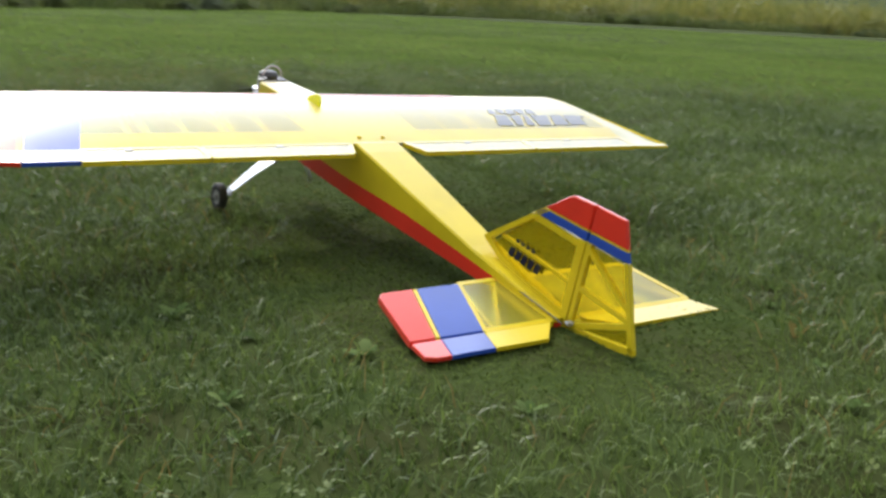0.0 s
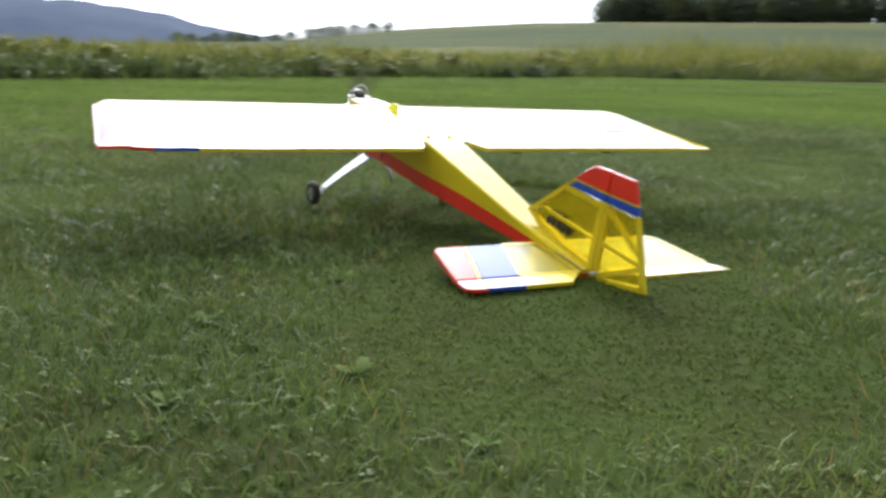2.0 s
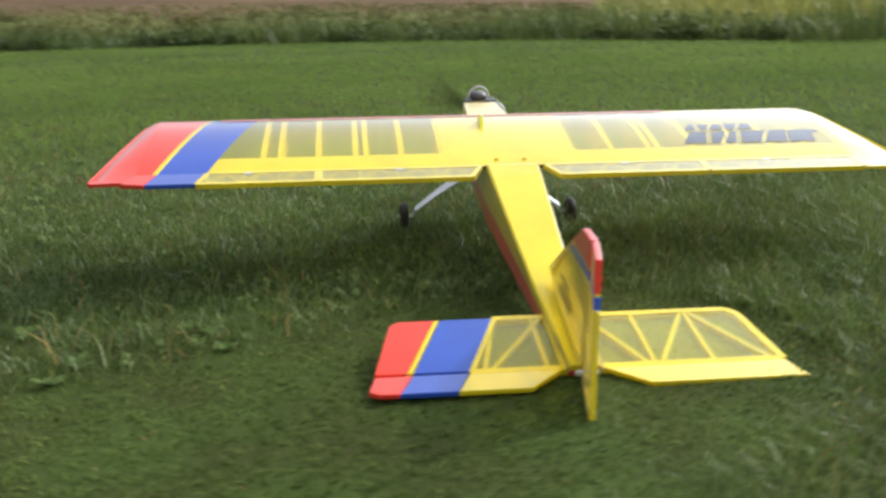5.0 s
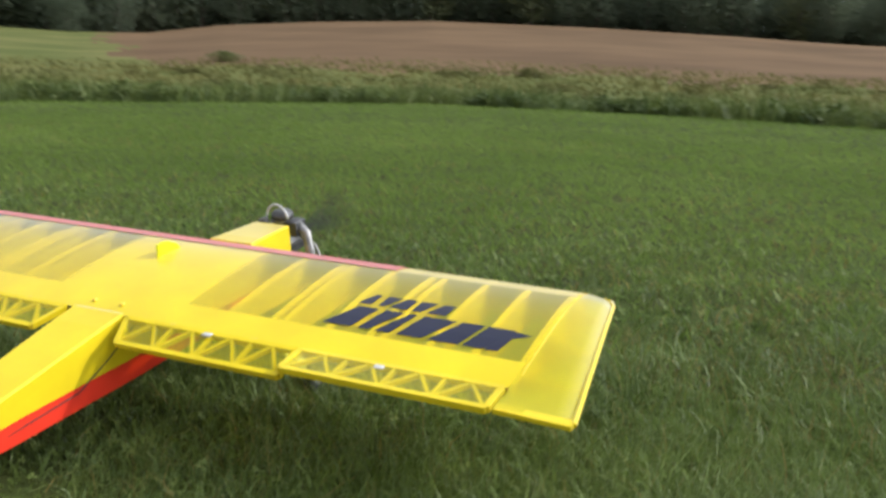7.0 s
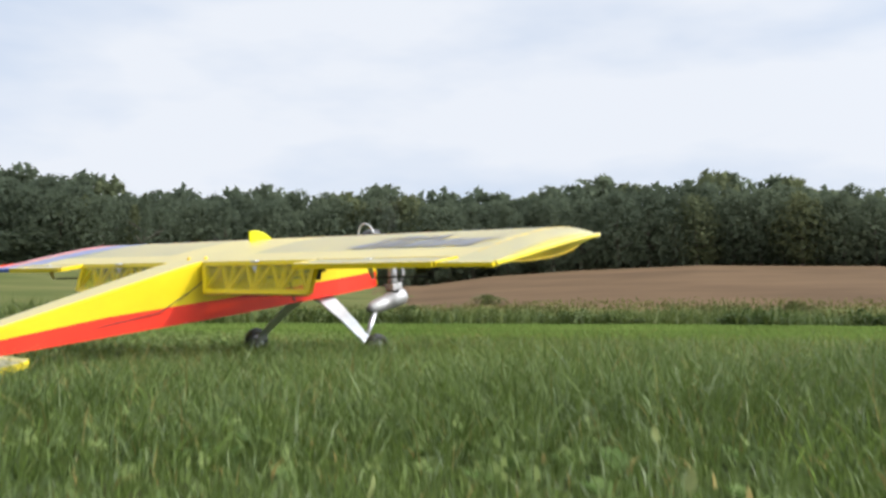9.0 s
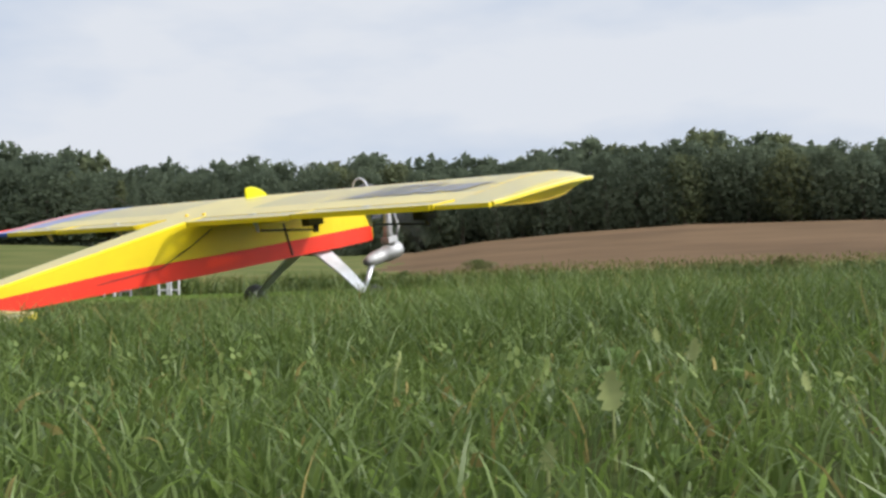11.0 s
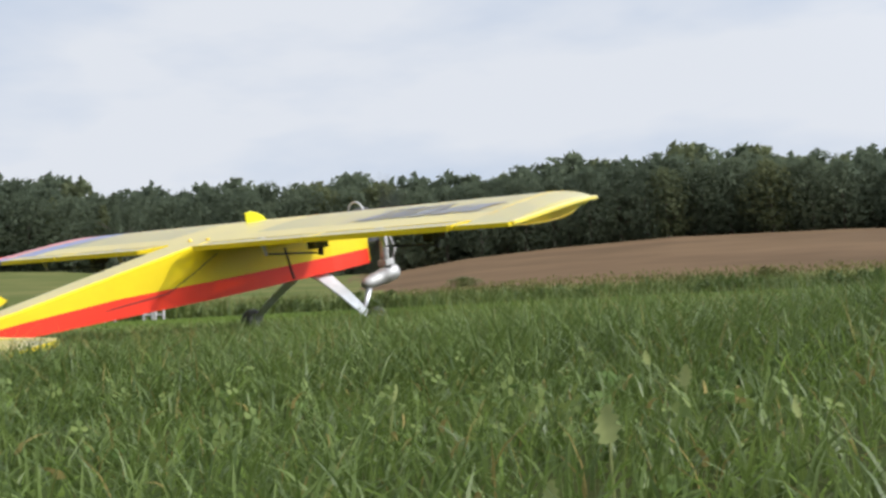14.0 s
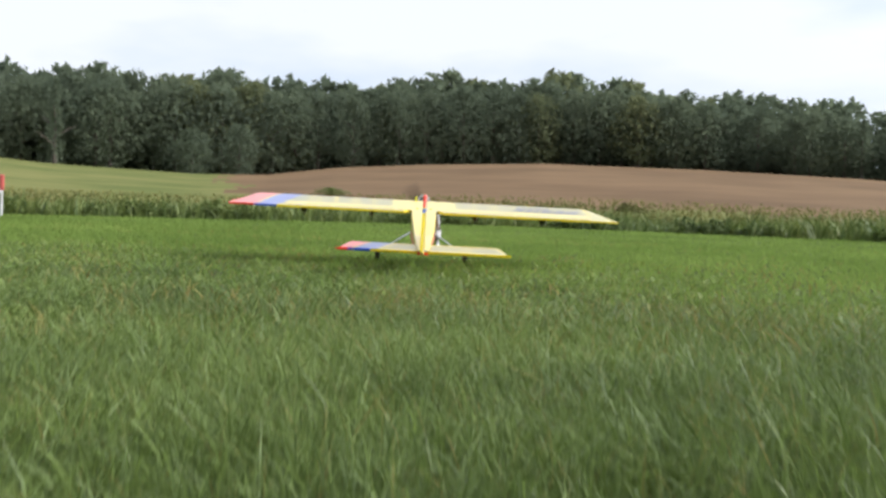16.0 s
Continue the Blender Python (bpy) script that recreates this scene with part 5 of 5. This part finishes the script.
# ---- white tube stands with red foam cradles at the lawn's edge ----
def field_stand(x, y, turn):
    st = tagged(new("field_stand"), "white tube stand with red foam uprights on the lawn's edge", "stand", "field stands")
    st.matrix_basis = pose(x, y, SOIL, 0, 0, turn)
    for sx in (-1, 1):
        for sy in (-1, 1):
            mesh_ob("leg", *tube([(sx * 0.1, sy * 0.2, 0), (sx * 0.1, sy * 0.2, 0.42)], 0.022, 8), M_WHITE, st)
            mesh_ob("foam_upright", *tube([(sx * 0.1, sy * 0.2, 0.42), (sx * 0.1, sy * 0.2, 0.44), (sx * 0.1, sy * 0.2, 0.66), (sx * 0.1, sy * 0.2, 0.68)], [0.024, 0.04, 0.04, 0.02], 8), M_FOAM, st, "red foam sleeve")
        mesh_ob("rail", *tube([(sx * 0.1, -0.2, 0.4), (sx * 0.1, 0.2, 0.4)], 0.022, 8), M_WHITE, st)
    for sy in (-1, 1):
        mesh_ob("rail", *tube([(-0.1, sy * 0.2, 0.4), (0.1, sy * 0.2, 0.4)], 0.022, 8), M_WHITE, st)
        mesh_ob("low_rail", *tube([(-0.1, sy * 0.2, 0.12), (0.1, sy * 0.2, 0.12)], 0.018, 8), M_WHITE, st)
    return st


def at_bearing(az, d):
    a = radians(az)
    return 1.88 - d * math.sin(a), -1.7 + d * math.cos(a)


field_stand(*at_bearing(58.1, 16.5), 20)
field_stand(*at_bearing(55.3, 17.0), 35)
x, y = at_bearing(57.4, 16.4)
sheet = tagged(new("folded_cover"), "white and pale blue cover draped on the stand", "cover")
sheet.matrix_basis = pose(x, y, SOIL, 0, 0, 30)
v, f = [], []
for i in range(9):
    for j in range(5):
        v.append((-0.28 + 0.56 * i / 8, -0.16 + 0.32 * j / 4, 0.40 + 0.06 * math.sin(i * 1.3) * math.cos(j) - 0.02 * i))
for i in range(8):
    for j in range(4):
        a = i * 5 + j
        f.append((a, a + 5, a + 6, a + 1))
ob = mesh_ob("cloth", v, f, M_PALEBLUE, sheet, smooth=True)
sol = ob.modifiers.new("thick", "SOLIDIFY")
sol.thickness = 0.05


# ---- white clover blossom standing in the grass ----
blossom = tagged(new("clover_blossom"), "small white clover blossom on a thin stalk", "flower")
blossom.location = (1.905, -1.167, SOIL + 0.008)
blossom.scale = (0.75, 0.75, 1.0)
r = random.Random(5)
pc = []
for k in range(70):
    d = Vector((r.gauss(0, 1), r.gauss(0, 1), abs(r.gauss(0, 1)) * 0.9 - 0.25)).normalized()
    s = Vector((-d.y, d.x, 0.2)).normalized() * 0.0011
    o = Vector((0, 0, 0.037))
    pc.append(([o + d * 0.002 - s, o + d * 0.002 + s, o + d * 0.0074 + s * 0.8, o + d * 0.0074 - s * 0.8], [(0, 1, 2, 3)]))
mesh_ob("petals", *joined(*pc), M_WHITE, blossom, solid=False)
mesh_ob("stalk", *tube([(0, 0, 0), (0.002, 0.001, 0.02), (0, 0, 0.037)], 0.0008, 5), M_BROAD, blossom)


# ---- movement ----
def plane_pose(x, y, yaw, pitch):
    return Matrix.Translation((x, y, 0)) @ Matrix.Rotation(radians(yaw), 4, "Z") @ Matrix.Rotation(radians(LEAN), 4, "Y") @ Matrix.Rotation(radians(pitch), 4, "X")


def motions():
    taxi = [(0.0, -0.766, -1.056, -54.5), (0.5, -0.644, -0.969, -54.4), (1.0, -0.523, -0.881, -53.6), (1.5, -0.405, -0.788, -50.1), (2.0, -0.297, -0.684, -41.4), (2.5, -0.206, -0.565, -33.6),
            (3.0, -0.129, -0.436, -28.0), (3.5, -0.068, -0.305, -22.0), (4.0, -0.025, -0.177, -14.5), (4.5, -0.004, -0.064, -6.0), (5.0, 0.0, -0.008, -1.0), (5.3, 0.0, 0.0, 0.0)]
    rows = [(*r, PITCH) for r in taxi] + [(13.5, 0, 0, 0, PITCH), (13.8, 0.008, 0.008, 0.6, 11.2), (14.0, 0.017, 0.028, 1.64, 10.9), (14.2, 0.02, 0.146, 3.4, 10.6),
            (14.5, -0.002, 0.447, 7.06, 10.12), (14.8, -0.057, 0.882, 10.24, 9.9), (15.0, -0.098, 1.174, 13.65, 9.24), (15.5, -0.358, 2.074, 24.09, 8.63), (16.0, -0.895, 2.936, 32.38, 6.6)]
    walk(plane, [(t, plane_pose(x, y, yaw, p)) for t, x, y, yaw, p in rows])
    # the wheels roll as far as the aeroplane goes
    stamps = [k / FPS for k in range(16 * FPS + 1)]
    xs, ys = (np.interp(stamps, [r[0] for r in rows], [r[c] for r in rows]) for c in (1, 2))
    steps = np.degrees(np.hypot(np.diff(xs), np.diff(ys)) / 0.0385)
    angle = np.concatenate([[0.0], np.cumsum(np.minimum(steps, 80.0))])
    for s, wheel in wheels:
        walk(wheel, [(t, pose(s * 0.238, 0.0, 0.031, -float(a), 0, 0)) for t, a in zip(stamps, angle)])
    drop = [(0.0, 0), (6.6, 0), (7.0, 14), (7.5, 36), (8.0, 56), (8.5, 64), (9.0, 64), (9.5, 55), (10.0, 38), (10.6, 12), (11.2, 0), (16.0, 0)]
    for fl in flaps:
        walk(fl, [(t, pose(0, HY, HZ, d, 0, 0)) for t, d in drop])
    turn = [(0.0, 2), (1.5, 2), (3.0, -5), (4.2, 4), (5.3, 11), (6.0, 8), (7.0, 0), (14.0, 0), (14.4, 10), (15.2, 10), (16.0, 3)]
    rud = rudder_hold[0]
    walk(rud, [(t, pose(0, -1.141, 0, 0, 0, -a)) for t, a in turn])
    spin = [(k / FPS, pose(0, 0.345, 0.227, 0, 83.0 * k, 0)) for k in range(16 * FPS + 1)]
    walk(propeller, spin)


motions()
